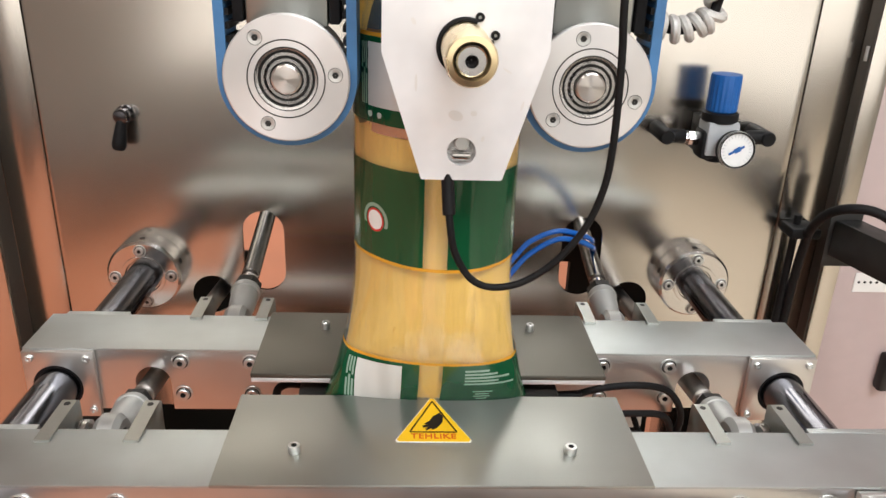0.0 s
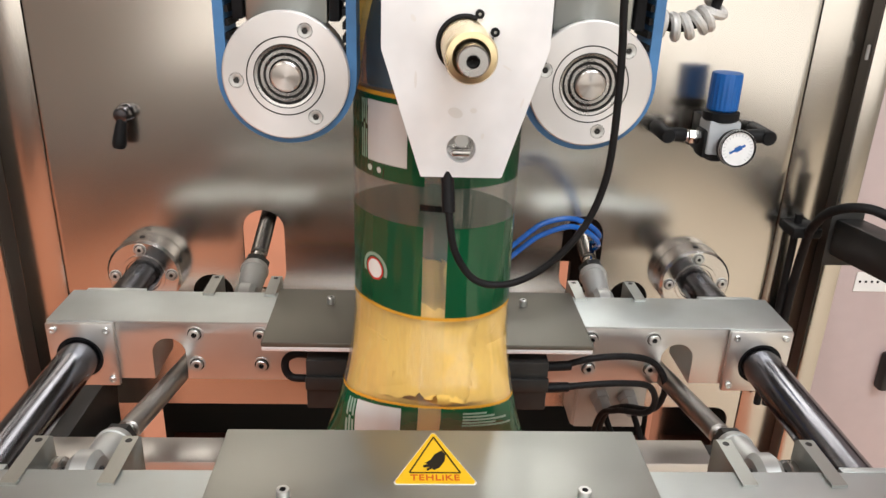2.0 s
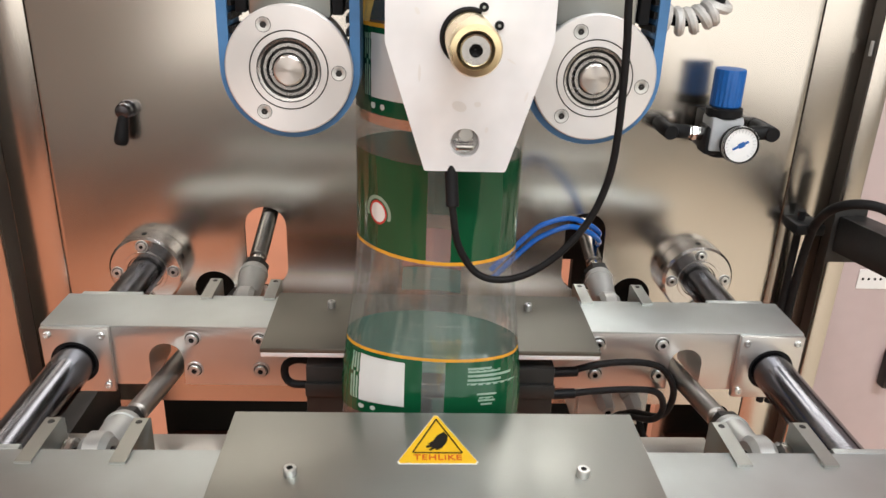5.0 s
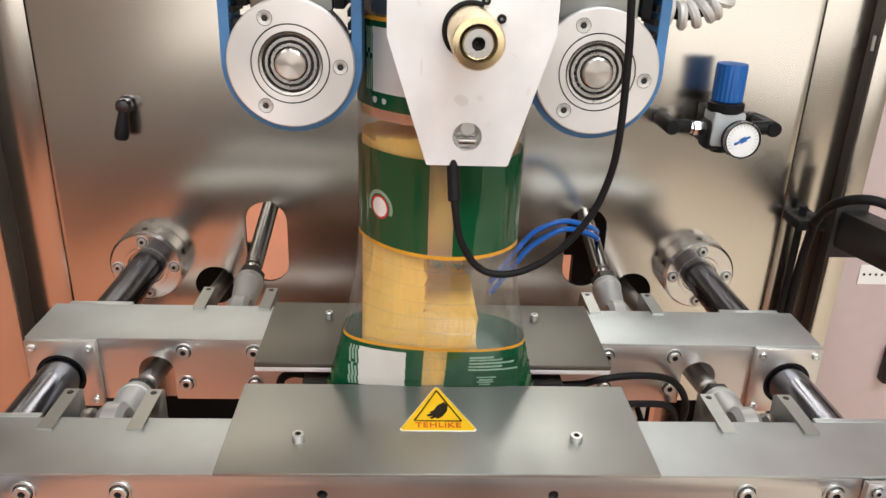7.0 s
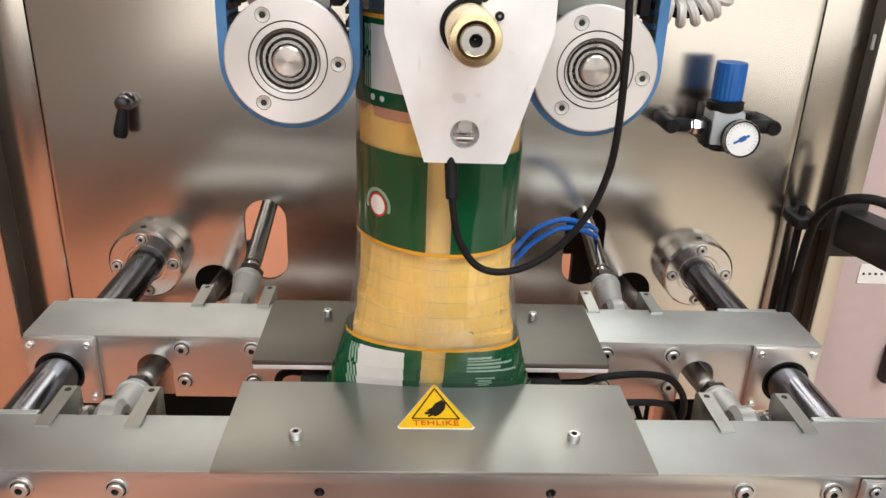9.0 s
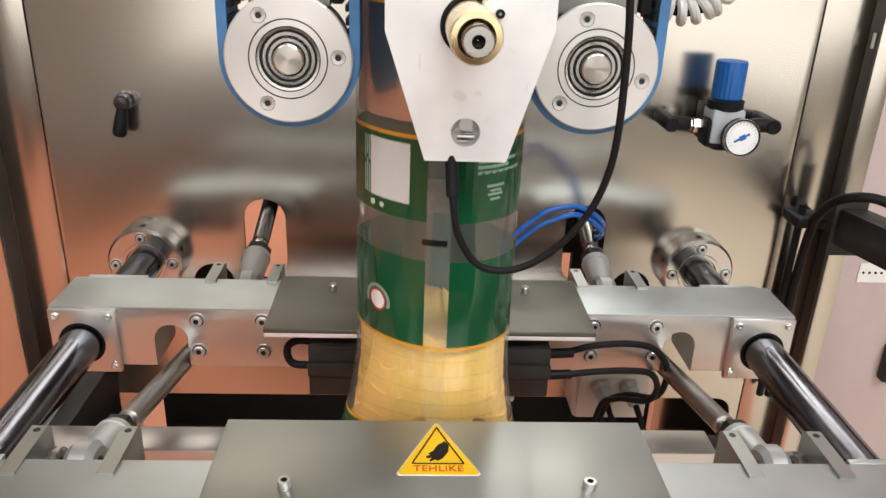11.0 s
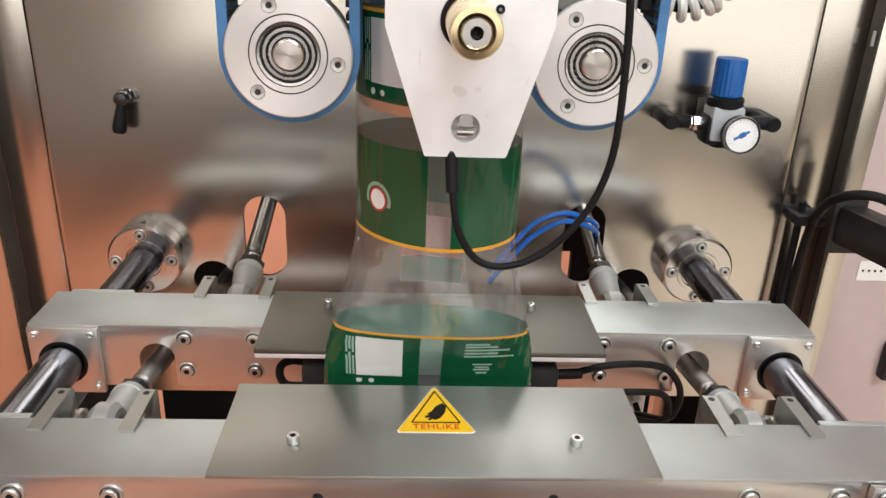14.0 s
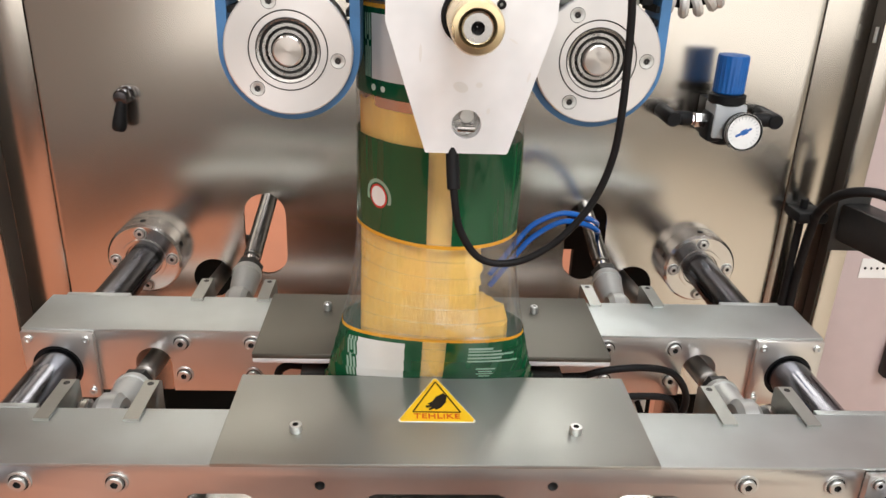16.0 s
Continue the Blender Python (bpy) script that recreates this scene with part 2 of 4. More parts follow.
# ---- mesh tools ----
def box(bm, lo, hi, bevel=0.0):
    lo, hi = Vector(lo), Vector(hi)
    r = bmesh.ops.create_cube(bm, size=1, matrix=Matrix.Translation((lo + hi) / 2) @ Matrix.Diagonal((*(hi - lo), 1)))
    if bevel:
        es = list({e for v in r["verts"] for e in v.link_edges})
        bmesh.ops.bevel(bm, geom=es, offset=bevel, segments=2, affect="EDGES", profile=0.5)


def basis(axis):
    q = Vector(axis).normalized().to_track_quat("Z", "Y")
    return q.to_matrix().to_4x4()


def lathe(bm, profile, origin=(0, 0, 0), axis=(0, 0, 1), seg=32, caps=True):
    """Turns (radius, height) steps about the axis."""
    m = Matrix.Translation(origin) @ basis(axis)
    rings = []
    for r, h in profile:
        rings.append([bm.verts.new(m @ Vector((r * math.cos(2 * math.pi * k / seg), r * math.sin(2 * math.pi * k / seg), h))) for k in range(seg)])
    for a, b in zip(rings, rings[1:]):
        for k in range(seg):
            bm.faces.new((a[k], a[(k + 1) % seg], b[(k + 1) % seg], b[k]))
    if caps:
        bm.faces.new(list(reversed(rings[0])))
        bm.faces.new(rings[-1])


def rod(bm, a, b, r, seg=24, chamfer=0.0):
    a, b = Vector(a), Vector(b)
    n = (b - a).length
    c = chamfer or min(r * 0.12, n * 0.2)
    lathe(bm, [(r - c, 0), (r, c), (r, n - c), (r - c, n)], a, b - a, seg)


def prism(bm, pts, axis_from, axis_to, bevel=0.0):
    """An outline of points, given as a function of depth: pushes the outline from one offset to the other."""
    a = [bm.verts.new(Vector(p) + Vector(axis_from)) for p in pts]
    b = [bm.verts.new(Vector(p) + Vector(axis_to)) for p in pts]
    bm.faces.new(a)
    bm.faces.new(list(reversed(b)))
    n = len(pts)
    es = []
    for k in range(n):
        bm.faces.new((a[k], b[k], b[(k + 1) % n], a[(k + 1) % n]))
    bmesh.ops.recalc_face_normals(bm, faces=bm.faces[:])


def smooth_path(pts, n=10):
    out = []
    P = [Vector(p) for p in pts]
    P = [P[0] * 2 - P[1]] + P + [P[-1] * 2 - P[-2]]
    for i in range(1, len(P) - 2):
        p0, p1, p2, p3 = P[i - 1:i + 3]
        for k in range(n):
            t = k / n
            out.append(0.5 * ((2 * p1) + (p2 - p0) * t + (2 * p0 - 5 * p1 + 4 * p2 - p3) * t * t + (3 * p1 - p0 - 3 * p2 + p3) * t ** 3))
    return out + [P[-2]]


def hose(bm, pts, r, seg=10, n=10, smooth=True):
    path = smooth_path(pts, n) if smooth else [Vector(p) for p in pts]
    rings, up = [], Vector((0.13, 0.31, 0.94))
    for i, p in enumerate(path):
        d = (path[min(i + 1, len(path) - 1)] - path[max(i - 1, 0)]).normalized()
        x = (up - d * up.dot(d)).normalized()
        y = d.cross(x)
        up = x
        rings.append([bm.verts.new(p + r * (x * math.cos(2 * math.pi * k / seg) + y * math.sin(2 * math.pi * k / seg))) for k in range(seg)])
    for a, b in zip(rings, rings[1:]):
        for k in range(seg):
            bm.faces.new((a[k], a[(k + 1) % seg], b[(k + 1) % seg], b[k]))
    bm.faces.new(list(reversed(rings[0])))
    bm.faces.new(rings[-1])


def finish(name, bm, material, sharp=35):
    bmesh.ops.recalc_face_normals(bm, faces=bm.faces[:])
    me = bpy.data.meshes.new(name)
    bm.to_mesh(me)
    bm.free()
    me.shade_smooth()
    me.set_sharp_from_angle(angle=radians(sharp))
    me.materials.append(material)
    return me


def part(name, bm, material, parent=None, label=""):
    ob = new(name, finish(name, bm, material))
    if parent:
        ob.parent = parent
    return tagged(ob, label)


def made(fn, *args, **kw):
    bm = bmesh.new()
    fn(bm, *args, **kw)
    return bm


def thing(name, label, category, group="", kind="", at=(0, 0, 0)):
    ob = new(name)
    ob.empty_display_size = 0.05
    ob.location = at
    return tagged(ob, label, category, group, kind)


def cap_screw(parent, p, axis, r, h, washer=True):
    """A socket head cap screw in one mesh: bright head, dark hexagon socket, and a dull washer in its counterbore."""
    bm = bmesh.new()
    lathe(bm, [(r * 0.94, 0), (r, h * 0.1), (r, h * 0.85), (r * 0.9, h), (r * 0.48, h)], p, axis, 20, False)
    n0 = len(bm.faces)
    lathe(bm, [(r * 0.48, h), (r * 0.46, h * 0.35), (0.0003, h * 0.3)], p, axis, 6, False)
    if washer:
        lathe(bm, [(r * 1.22, 0.0004), (r * 1.02, 0.0003)], p, axis, 24, False)
    n1 = len(bm.faces)
    if washer:
        lathe(bm, [(r * 1.48, 0), (r * 1.46, 0.0010), (r * 1.22, 0.0011)], p, axis, 24, False)
    bm.faces.ensure_lookup_table()
    for k in range(n0, n1):
        bm.faces[k].material_index = 1
    ob = part("cap_screw", bm, ZINC, parent)
    ob.data.materials.append(DARKSTEEL)
    return ob


def cut(ob, cutters):
    """Cuts the volumes of bmeshes out of a mesh object, and keeps the result as its mesh."""
    for bm in cutters:
        bmesh.ops.recalc_face_normals(bm, faces=bm.faces[:])
        me = bpy.data.meshes.new("cutter")
        bm.to_mesh(me)
        bm.free()
        c = bpy.data.objects.new("cutter", me)
        scene.collection.objects.link(c)
        mod = ob.modifiers.new("cut", "BOOLEAN")
        mod.operation, mod.solver, mod.object = "DIFFERENCE", "EXACT", c
        dg = bpy.context.evaluated_depsgraph_get()
        out = bpy.data.meshes.new_from_object(ob.evaluated_get(dg))
        ob.modifiers.clear()
        ob.data = out
        bpy.data.objects.remove(c)
    ob.data.shade_smooth()
    ob.data.set_sharp_from_angle(angle=radians(35))
    return ob


def slot_shape(cx, w, z0, z1, y0, y1, n=10, round_low=True):
    """An upright slot with round ends."""
    r = w / 2
    pts = [(cx + r * math.cos(math.pi * k / n), 0, z1 - r + r * math.sin(math.pi * k / n)) for k in range(n + 1)]
    if round_low:
        pts += [(cx - r * math.cos(math.pi * k / n), 0, z0 + r - r * math.sin(math.pi * k / n)) for k in range(n + 1)]
    else:
        pts += [(cx - r, 0, z0), (cx + r, 0, z0)]
    bm = bmesh.new()
    prism(bm, pts, (0, y0, 0), (0, y1, 0))
    return bm


# ---- setting ----
def hall():
    tagged(part("floor", made(box, (-5, -4.1, -0.1), (0.8, -0.9, 0)), HALLFLOOR), "terracotta coloured hall floor", "floor", kind="structure")
    tagged(part("floor_far", made(box, (-5, -5.0, -0.1), (0.8, -4.1, -0.002)), NEARBLACK), "dark hall floor beyond the terracotta", "floor", kind="structure")
    tagged(part("floor_machine", made(box, (-5, -0.9, -0.1), (0.8, 4.5, -0.002)), HALLFLOOR), "terracotta coloured floor under and behind the machine", "floor", kind="structure")
    tagged(part("floor_aisle", made(box, (0.8, -5.0, -0.1), (5, 0.6, -0.001)), PALEFLOOR), "pale concrete aisle beside the machine", "floor", kind="structure")
    tagged(part("floor_behind", made(box, (0.8, 0.6, -0.1), (5, 4.5, -0.002)), HALLFLOOR), "terracotta coloured hall floor", "floor", kind="structure")
    # three unseen dark blocks, added only to give the panel dark bands to reflect
    tagged(part("dark_block", made(box, (-1.1, -4.25, 0), (0.5, -4.12, 0.60), 0.01), NEARBLACK), "unseen dark block that darkens the panel's reflection", "wall", kind="structure")
    slanted_block = tagged(part("dark_block_slanted", made(box, (0.12, -0.12, 0), (1.6, 0, 0.24), 0.01), NEARBLACK), "unseen slanted dark block that darkens the panel's reflection", "wall", kind="structure")
    slanted_block.matrix_basis = pose(-1.98, -2.73, 0, 0, 0, -56.3)
    tagged(part("dark_block_near", made(box, (-0.50, -1.75, 0), (0.76, -1.62, 0.80), 0.01), NEARBLACK), "unseen dark block that darkens the panel's reflection", "wall", kind="structure")
    for n, lo, hi in (("wall_north", (-5.1, 4.5, 0), (5.1, 4.6, 4.2)), ("wall_west", (-5.1, -5, 0), (-5, 4.5, 4.2)), ("wall_east", (5, -5, 0), (5.1, 4.5, 4.2)), ("wall_south", (-5.1, -5.1, 0), (5.1, -5, 4.2))):
        tagged(part(n, made(box, lo, hi), WALLPAINT), "painted hall wall", "wall", kind="structure")
    tagged(part("ceiling", made(box, (-5.1, -5.1, 4.2), (5.1, 4.6, 4.3)), WALLPAINT), "pale hall ceiling", "ceiling", kind="structure")


hall()


def machine_frame():
    """Back panel with its cut-outs, posts, side strips and the housing behind."""
    p = tagged(part("back_panel", made(box, (-0.4195, 0, 0.45), (0.4165, 0.004, 1.95), 0.0008), PANEL),
               "brushed stainless steel machine panel with slots", "machine panel", kind="structure")
    cuts = [slot_shape(s * 0.187, 0.048, 0.972, 1.072, -0.02, 0.02) for s in (-1, 1)]
    for s in (-1, 1):
        bm = bmesh.new()
        rod(bm, (s * 0.250, -0.02, 0.966), (s * 0.250, 0.02, 0.966), 0.024)
        cuts.append(bm)
    pts = []
    for cx, cz, a0 in ((0.385, 0.79, 0), (-0.395, 0.79, 90), (-0.395, 0.55, 180), (0.385, 0.55, 270)):
        pts += [(cx + 0.02 * math.cos(radians(a0 + 15 * k)), 0, cz + 0.02 * math.sin(radians(a0 + 15 * k))) for k in range(7)]
    bm = bmesh.new()
    prism(bm, pts, (0, -0.02, 0), (0, 0.02, 0))
    cuts.append(bm)
    cut(p, cuts)
    for s, seam, corner, front in ((-1, 0.4208, 0.4690, -0.032), (1, 0.4178, 0.4710, -0.022)):
        x0, x1 = sorted((s * seam, s * corner))
        tagged(part("side_strip", made(box, (x0, -0.0005, 0.45), (x1, 0.004, 1.95), 0.0006), PANEL), "narrow brushed steel strip beside the panel", "machine panel", kind="structure")
        post = thing("frame_post", "square stainless steel machine frame post", "frame post", kind="structure", at=(s * corner, front, 0))
        x0, x1 = sorted((s * 0.0012, s * (0.024 if s > 0 else 0.085)))
        part("tube", made(box, (x0, 0, 0), (x1, -front + 0.03, 1.95), 0.002), PANEL, post)
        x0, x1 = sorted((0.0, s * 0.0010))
        # thin dark sheet: the inner face's shade put into colour
        part("inner_face", made(box, (x0, 0.0015, 0), (x1, -front - 0.001, 1.95)), FACESHADE, post, "dark sheet standing in for shade on the post's inner face")
        if s > 0:
            part("hinge_knuckle", made(rod, (-0.001, -front - 0.014, 1.262), (-0.001, -front - 0.014, 1.278), 0.0020, 12), ZINC, post)
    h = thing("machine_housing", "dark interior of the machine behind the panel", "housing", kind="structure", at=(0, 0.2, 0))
    # the rear wall, with two openings added to look out on the hall floor
    # near-black colour stands in for the shade inside the housing
    wall = part("back_wall", made(box, (-0.50, 0.28, 0), (0.48, 0.30, 1.95)), NEARBLACK, h)
    cuts = []
    for x0, x1, z0, z1 in ((-0.345, -0.236, 0.72, 0.98), (0.255, 0.288, 0.74, 0.81)):
        bm = bmesh.new()
        box(bm, (x0, 0.4, z0), (x1, 0.6, z1))
        cuts.append(bm)
    cut(wall, cuts)
    # stands in for the shaded terracotta floor, its shade put into the red-brown
    part("shaded_floor_plate", made(box, (-0.48, -0.19, 0.40), (0.48, 0.28, 0.42)), SHADEDFLOOR, h, "plate coloured like the terracotta floor in shade")
    part("roof_plate", made(box, (-0.48, -0.2, 1.95), (0.48, 0.30, 1.97)), PANEL, h)
    part("side_wall", made(box, (-0.56, -0.13, 0), (-0.552, 0.30, 1.95)), PANEL, h)
    part("side_wall", made(box, (0.4975, -0.018, 0), (0.507, 0.30, 1.95)), PANEL, h)


machine_frame()


# ---- guide shafts ----
def guide_shaft(s):
    t = thing("guide_shaft", "polished steel guide shaft in a bolted flange on the panel", "guide shaft", "guide shafts", at=(s * 0.32, 0, 1.0))
    part("shaft", made(rod, (0, -0.56, 0), (0, -0.002, 0), 0.0178, 40), CHROME, t, "polished steel shaft")
    bm = bmesh.new()
    lathe(bm, [(0.019, 0), (0.0405, 0), (0.0415, 0.001), (0.0415, 0.024), (0.0400, 0.0255), (0.0400, 0.0262), (0.0390, 0.0272), (0.0250, 0.0272), (0.0245, 0.0285), (0.0205, 0.0285), (0.0195, 0.026), (0.0182, 0.026)], (0, 0, 0), (0, -1, 0), 56, False)
    fl = part("flange", bm, FLANGE, t, "round machined steel flange")
    for k in range(4):
        a = radians(92 + 90 * k)
        cap_screw(fl, (0.0315 * math.cos(a), -0.0272, 0.0315 * math.sin(a)), (0, -1, 0), 0.0048, 0.003)
    for k in range(5):
        bm = bmesh.new()
        a = radians(20 + 72 * k)
        d = Vector((math.cos(a), 0, math.sin(a)))
        lathe(bm, [(0.0032, 0), (0.0032, 0.0006), (0.0006, 0.0007)], Vector((0, -0.013, 0)) + d * 0.0412, d, 12)
        part("grub_hole", bm, BLACK, fl)
    return t


guide_shaft(-1)
guide_shaft(1)


# ---- sealing jaws ----
def bushing_block(parent, x, y, d, inner):
    """End block plate with four screws and the black-lipped bore of the bushing."""
    w0, w1 = (x - 0.027, x + 0.033) if inner > 0 else (x - 0.033, x + 0.027)
    b = part("bushing_plate", made(box, (w0, y - 0.006, 0.970), (w1, y - 0.0005, 1.0345), 0.0008), STEEL, parent)
    bm = bmesh.new()
    rod(bm, (x, y - 0.05, 1.0), (x, y + 0.05, 1.0), 0.0212, 40)
    cut(b, [bm])
    bm = bmesh.new()
    lathe(bm, [(0.0181, 0), (0.0211, 0), (0.0211, 0.010), (0.0181, 0.010), (0.0181, 0)], (x, y + 0.005, 1.0), (0, -1, 0), 40, False)
    part("wiper_ring", bm, BLACK, b, "black rubber wiper ring")
    for dx, dz in ((w0 + 0.006, 1.028), (w1 - 0.006, 1.028), (w1 - 0.006 if inner > 0 else w0 + 0.006, 0.9765)):
        bm = bmesh.new()
        lathe(bm, [(0.0035, 0), (0.0035, 0.002), (0.003, 0.0025), (0.0016, 0.0025), (0.0014, 0.001), (0.0002, 0.001)], (dx, y - 0.006, dz), (0, -1, 0), 14, False)
        part("screw", bm, ZINC, b)
    return b


def clevis(parent, x, y0, y1, top, low):
    """One upright lug with a threaded hole in its upper edge and the pin boss."""
    bm = bmesh.new()
    n = 8
    sgn = 1 if y1 > y0 else -1
    yy = y1 - sgn * 0.016
    pts = [(0, y0, top), (0, y1 - sgn * 0.004, top), (0, y1, top - 0.003)]
    pts += [(0, yy + sgn * 0.016 * math.cos(radians(10 * k)), low + 0.016 - 0.016 * math.sin(radians(10 * k))) for k in range(0, 10)]
    pts += [(0, y0, low)]
    prism(bm, pts, (x - 0.0054, 0, 0), (x + 0.0054, 0, 0))
    lug = part("lug", bm, PLATE, parent, "flat steel lug with a tapped hole")
    bm = bmesh.new()
    lathe(bm, [(0.0026, 0), (0.0022, 0.0004), (0.0003, 0.0005)], (x, y1 - sgn * 0.009, top - 0.0001), (0, 0, 1), 16)
    part("tapped_hole", bm, DARKSTEEL, lug)
    return lug


def danger_sticker(parent, y0, y1, z):
    """Yellow triangular warning sticker lying on the plate: rim, black border, dark pictogram, red word."""
    def tri(inset, dz):
        c = Vector((0.0005, (y0 + y1) / 2 - 0.006, z + dz))
        k = 1 - inset
        pts = []
        for px, py in ((-0.0272, y0 - 0.0004), (0.0282, y0 - 0.0004), (0.0005, y1 + 0.001)):
            p = Vector((px, py, z + dz))
            pts.append(c + (p - c) * k)
        out = []
        for i in range(3):
            a, b, d = pts[i - 1], pts[i], pts[(i + 1) % 3]
            for q in (0.0, 0.25, 0.5, 0.75, 1.0):
                p1 = b + (a - b).normalized() * 0.0025 * (1 - q)
                p2 = b + (d - b).normalized() * 0.0025 * q
                out.append(p1 + (p2 - b) * 0.999)
        return out

    def flat(pts, mat, name, par, h=0.0003, label=""):
        bm = bmesh.new()
        prism(bm, pts, (0, 0, 0), (0, 0, h))
        return part(name, bm, mat, par, label)

    s = flat(tri(-0.03, 0), PAPER, "sticker", parent, 0.0003, "yellow triangular danger sticker")
    flat(tri(0.005, 0.0003), YELLOW, "yellow_field", s)
    c = Vector((0.0005, y0 + 0.0145, 0))
    def line(a, b, w):
        a, b = Vector(a), Vector(b)
        d = (b - a).normalized()
        n = Vector((-d.y, d.x, 0)) * w / 2
        flat([a - n, b - n, b + n, a + n], INK, "border_line", s, 0.0003)
    A, B, C = (-0.0165, y0 + 0.0104, z + 0.0007), (0.0175, y0 + 0.0104, z + 0.0007), (0.0005, y1 - 0.0060, z + 0.0007)
    line(A, B, 0.0010)
    line((B[0], B[1], z + 0.0008), (C[0], C[1], z + 0.0008), 0.0010)
    line((C[0], C[1], z + 0.0009), (A[0], A[1], z + 0.0009), 0.0010)
    # plain dark blot with ragged ends, in place of the pictogram
    blot = [(0.0040, 0.0240), (0.0062, 0.0215), (0.0055, 0.0175), (0.0022, 0.0135), (-0.0010, 0.0120), (-0.0022, 0.0130), (-0.0050, 0.0115),
            (-0.0055, 0.0125), (-0.0032, 0.0140), (-0.0072, 0.0135), (-0.0074, 0.0147), (-0.0042, 0.0156), (-0.0062, 0.0162), (-0.0030, 0.0180), (-0.0005, 0.0215)]
    flat([(x * 1.15 + 0.0012, y0 + 0.0225 + (y - 0.0175) * 1.75, z + 0.0010) for x, y in blot], INK, "pictogram", s, 0.0003)
    cu = bpy.data.curves.new("danger_word", "FONT")
    cu.body, cu.size, cu.extrude, cu.align_x, cu.space_character = "TEHLiKE", 0.0082, 0.0001, "CENTER", 1.1
    cu.offset = 0.00016
    tmp = new("danger_word", cu)
    tmp.location = (0.0005, y0 + 0.0018, z + 0.0008)
    me = bpy.data.meshes.new_from_object(tmp.evaluated_get(bpy.context.evaluated_depsgraph_get()))
    me.transform(Matrix.Translation((0.0005, y0 + 0.0028, z + 0.0008)))
    bpy.data.objects.remove(tmp)
    me.materials.clear()
    me.materials.append(REDINK)
    ob = new("danger_word", me)
    ob.parent = s
    return s


def jaw_bolts(parent, y, xs, z_rows, axis):
    for x in xs:
        for z in z_rows:
            cap_screw(parent, (x, y, z), axis, 0.0054, 0.0034)


def rear_jaw():
    j = thing("rear_sealing_jaw", "rear stainless sealing jaw sliding on the shafts", "sealing jaw", "sealing jaws")
    bar = part("bar", made(box, (-0.345, -0.2525, 0.974), (0.345, -0.192, 1.034), 0.0012), STEEL, j, "long brushed steel crossbar with notches")
    cuts = [slot_shape(s * 0.2405, 0.031, 0.95, 1.0175, -0.30, -0.15, 10, False) for s in (-1, 1)]
    for s in (-1, 1):
        bm = bmesh.new()
        rod(bm, (s * 0.32, -0.3, 1.0), (s * 0.32, -0.15, 1.0), 0.0226, 40)
        cuts.append(bm)
    cut(bar, cuts)
    part("top_cover", made(box, (-0.347, -0.2545, 1.0342), (0.347, -0.191, 1.0365), 0.0006), COVER, j)
    for s in (-1, 1):
        part("cover_step", made(box, (min(s * 0.278, s * 0.335), -0.191, 1.0330), (max(s * 0.278, s * 0.335), -0.1855, 1.0365), 0.0005), COVER, j)
        bushing_block(j, s * 0.32, -0.2525, 0, -s)
        jaw_bolts(j, -0.2525, (s * 0.2155, s * 0.1555), (1.0225, 0.9905), (0, -1, 0))
        for x in (s * 0.2145, s * 0.1545):
            clevis(j, x, -0.200, -0.153, 1.0390, 0.998)
        bm = bmesh.new()
        rod(bm, (s * 0.150, -0.170, 1.016), (s * 0.219, -0.170, 1.016), 0.0065, 20)
        part("clevis_pin", bm, CHROME, j)
    pl = part("cover_plate", made(box, (-0.1455, -0.3005, 1.0368), (0.1455, -0.192, 1.0415), 0.0009), DULLPLATE, j, "dull steel cover plate")
    part("plate_edge", made(box, (-0.1450, -0.3000, 1.0325), (0.1450, -0.262, 1.0366), 0.0007), ALUMINIUM, j)
    for s in (-1, 1):
        bm = bmesh.new()
        lathe(bm, [(0.0036, 0), (0.0036, 0.006), (0.003, 0.0068), (0.0018, 0.0068), (0.0016, 0.004), (0.0003, 0.004)], (s * 0.0925, -0.223, 1.0415), (0, 0, 1), 16)
        part("cap_screw", bm, ZINC, pl)
    blk = part("heater_block", made(box, (-0.108, -0.297, 0.972), (0.108, -0.2535, 1.022), 0.0015), DARKSTEEL, j, "blackened steel heating block")
    part("seal_strip", made(box, (-0.1085, -0.3005, 0.9935), (0.1085, -0.2972, 1.0065), 0.0008), DARKSTEEL, blk)
    bm = bmesh.new()
    hose(bm, [(-0.108, -0.275, 1.015), (-0.120, -0.275, 1.0155), (-0.1285, -0.275, 1.010), (-0.1295, -0.275, 0.999), (-0.1235, -0.275, 0.991), (-0.108, -0.275, 0.990)], 0.0036, 12, 8)
    part("heater_lead", bm, RUBBER, j)
    bm = bmesh.new()
    hose(bm, [(0.107, -0.280, 1.008), (0.121, -0.280, 1.0085), (0.150, -0.277, 1.015), (0.185, -0.272, 1.015), (0.212, -0.266, 1.006), (0.228, -0.262, 0.985), (0.231, -0.258, 0.962), (0.224, -0.25, 0.942), (0.214, -0.19, 0.905), (0.210, -0.14, 0.85), (0.205, -0.12, 0.72)], 0.0032, 12, 8)
    hose(bm, [(0.107, -0.280, 0.985), (0.121, -0.280, 0.985), (0.150, -0.277, 0.987), (0.185, -0.272, 0.986), (0.213, -0.264, 0.978), (0.224, -0.258, 0.957), (0.218, -0.25, 0.938), (0.208, -0.19, 0.900), (0.204, -0.14, 0.85), (0.198, -0.12, 0.72)], 0.0032, 12, 8)
    part("heater_lead", bm, RUBBER, j)
    for z in (1.008, 0.985):
        part("lead_sleeve", made(rod, (0.106, -0.280, z), (0.132, -0.280, z + 0.0015), 0.0046, 14), BLACK, j)
    return j


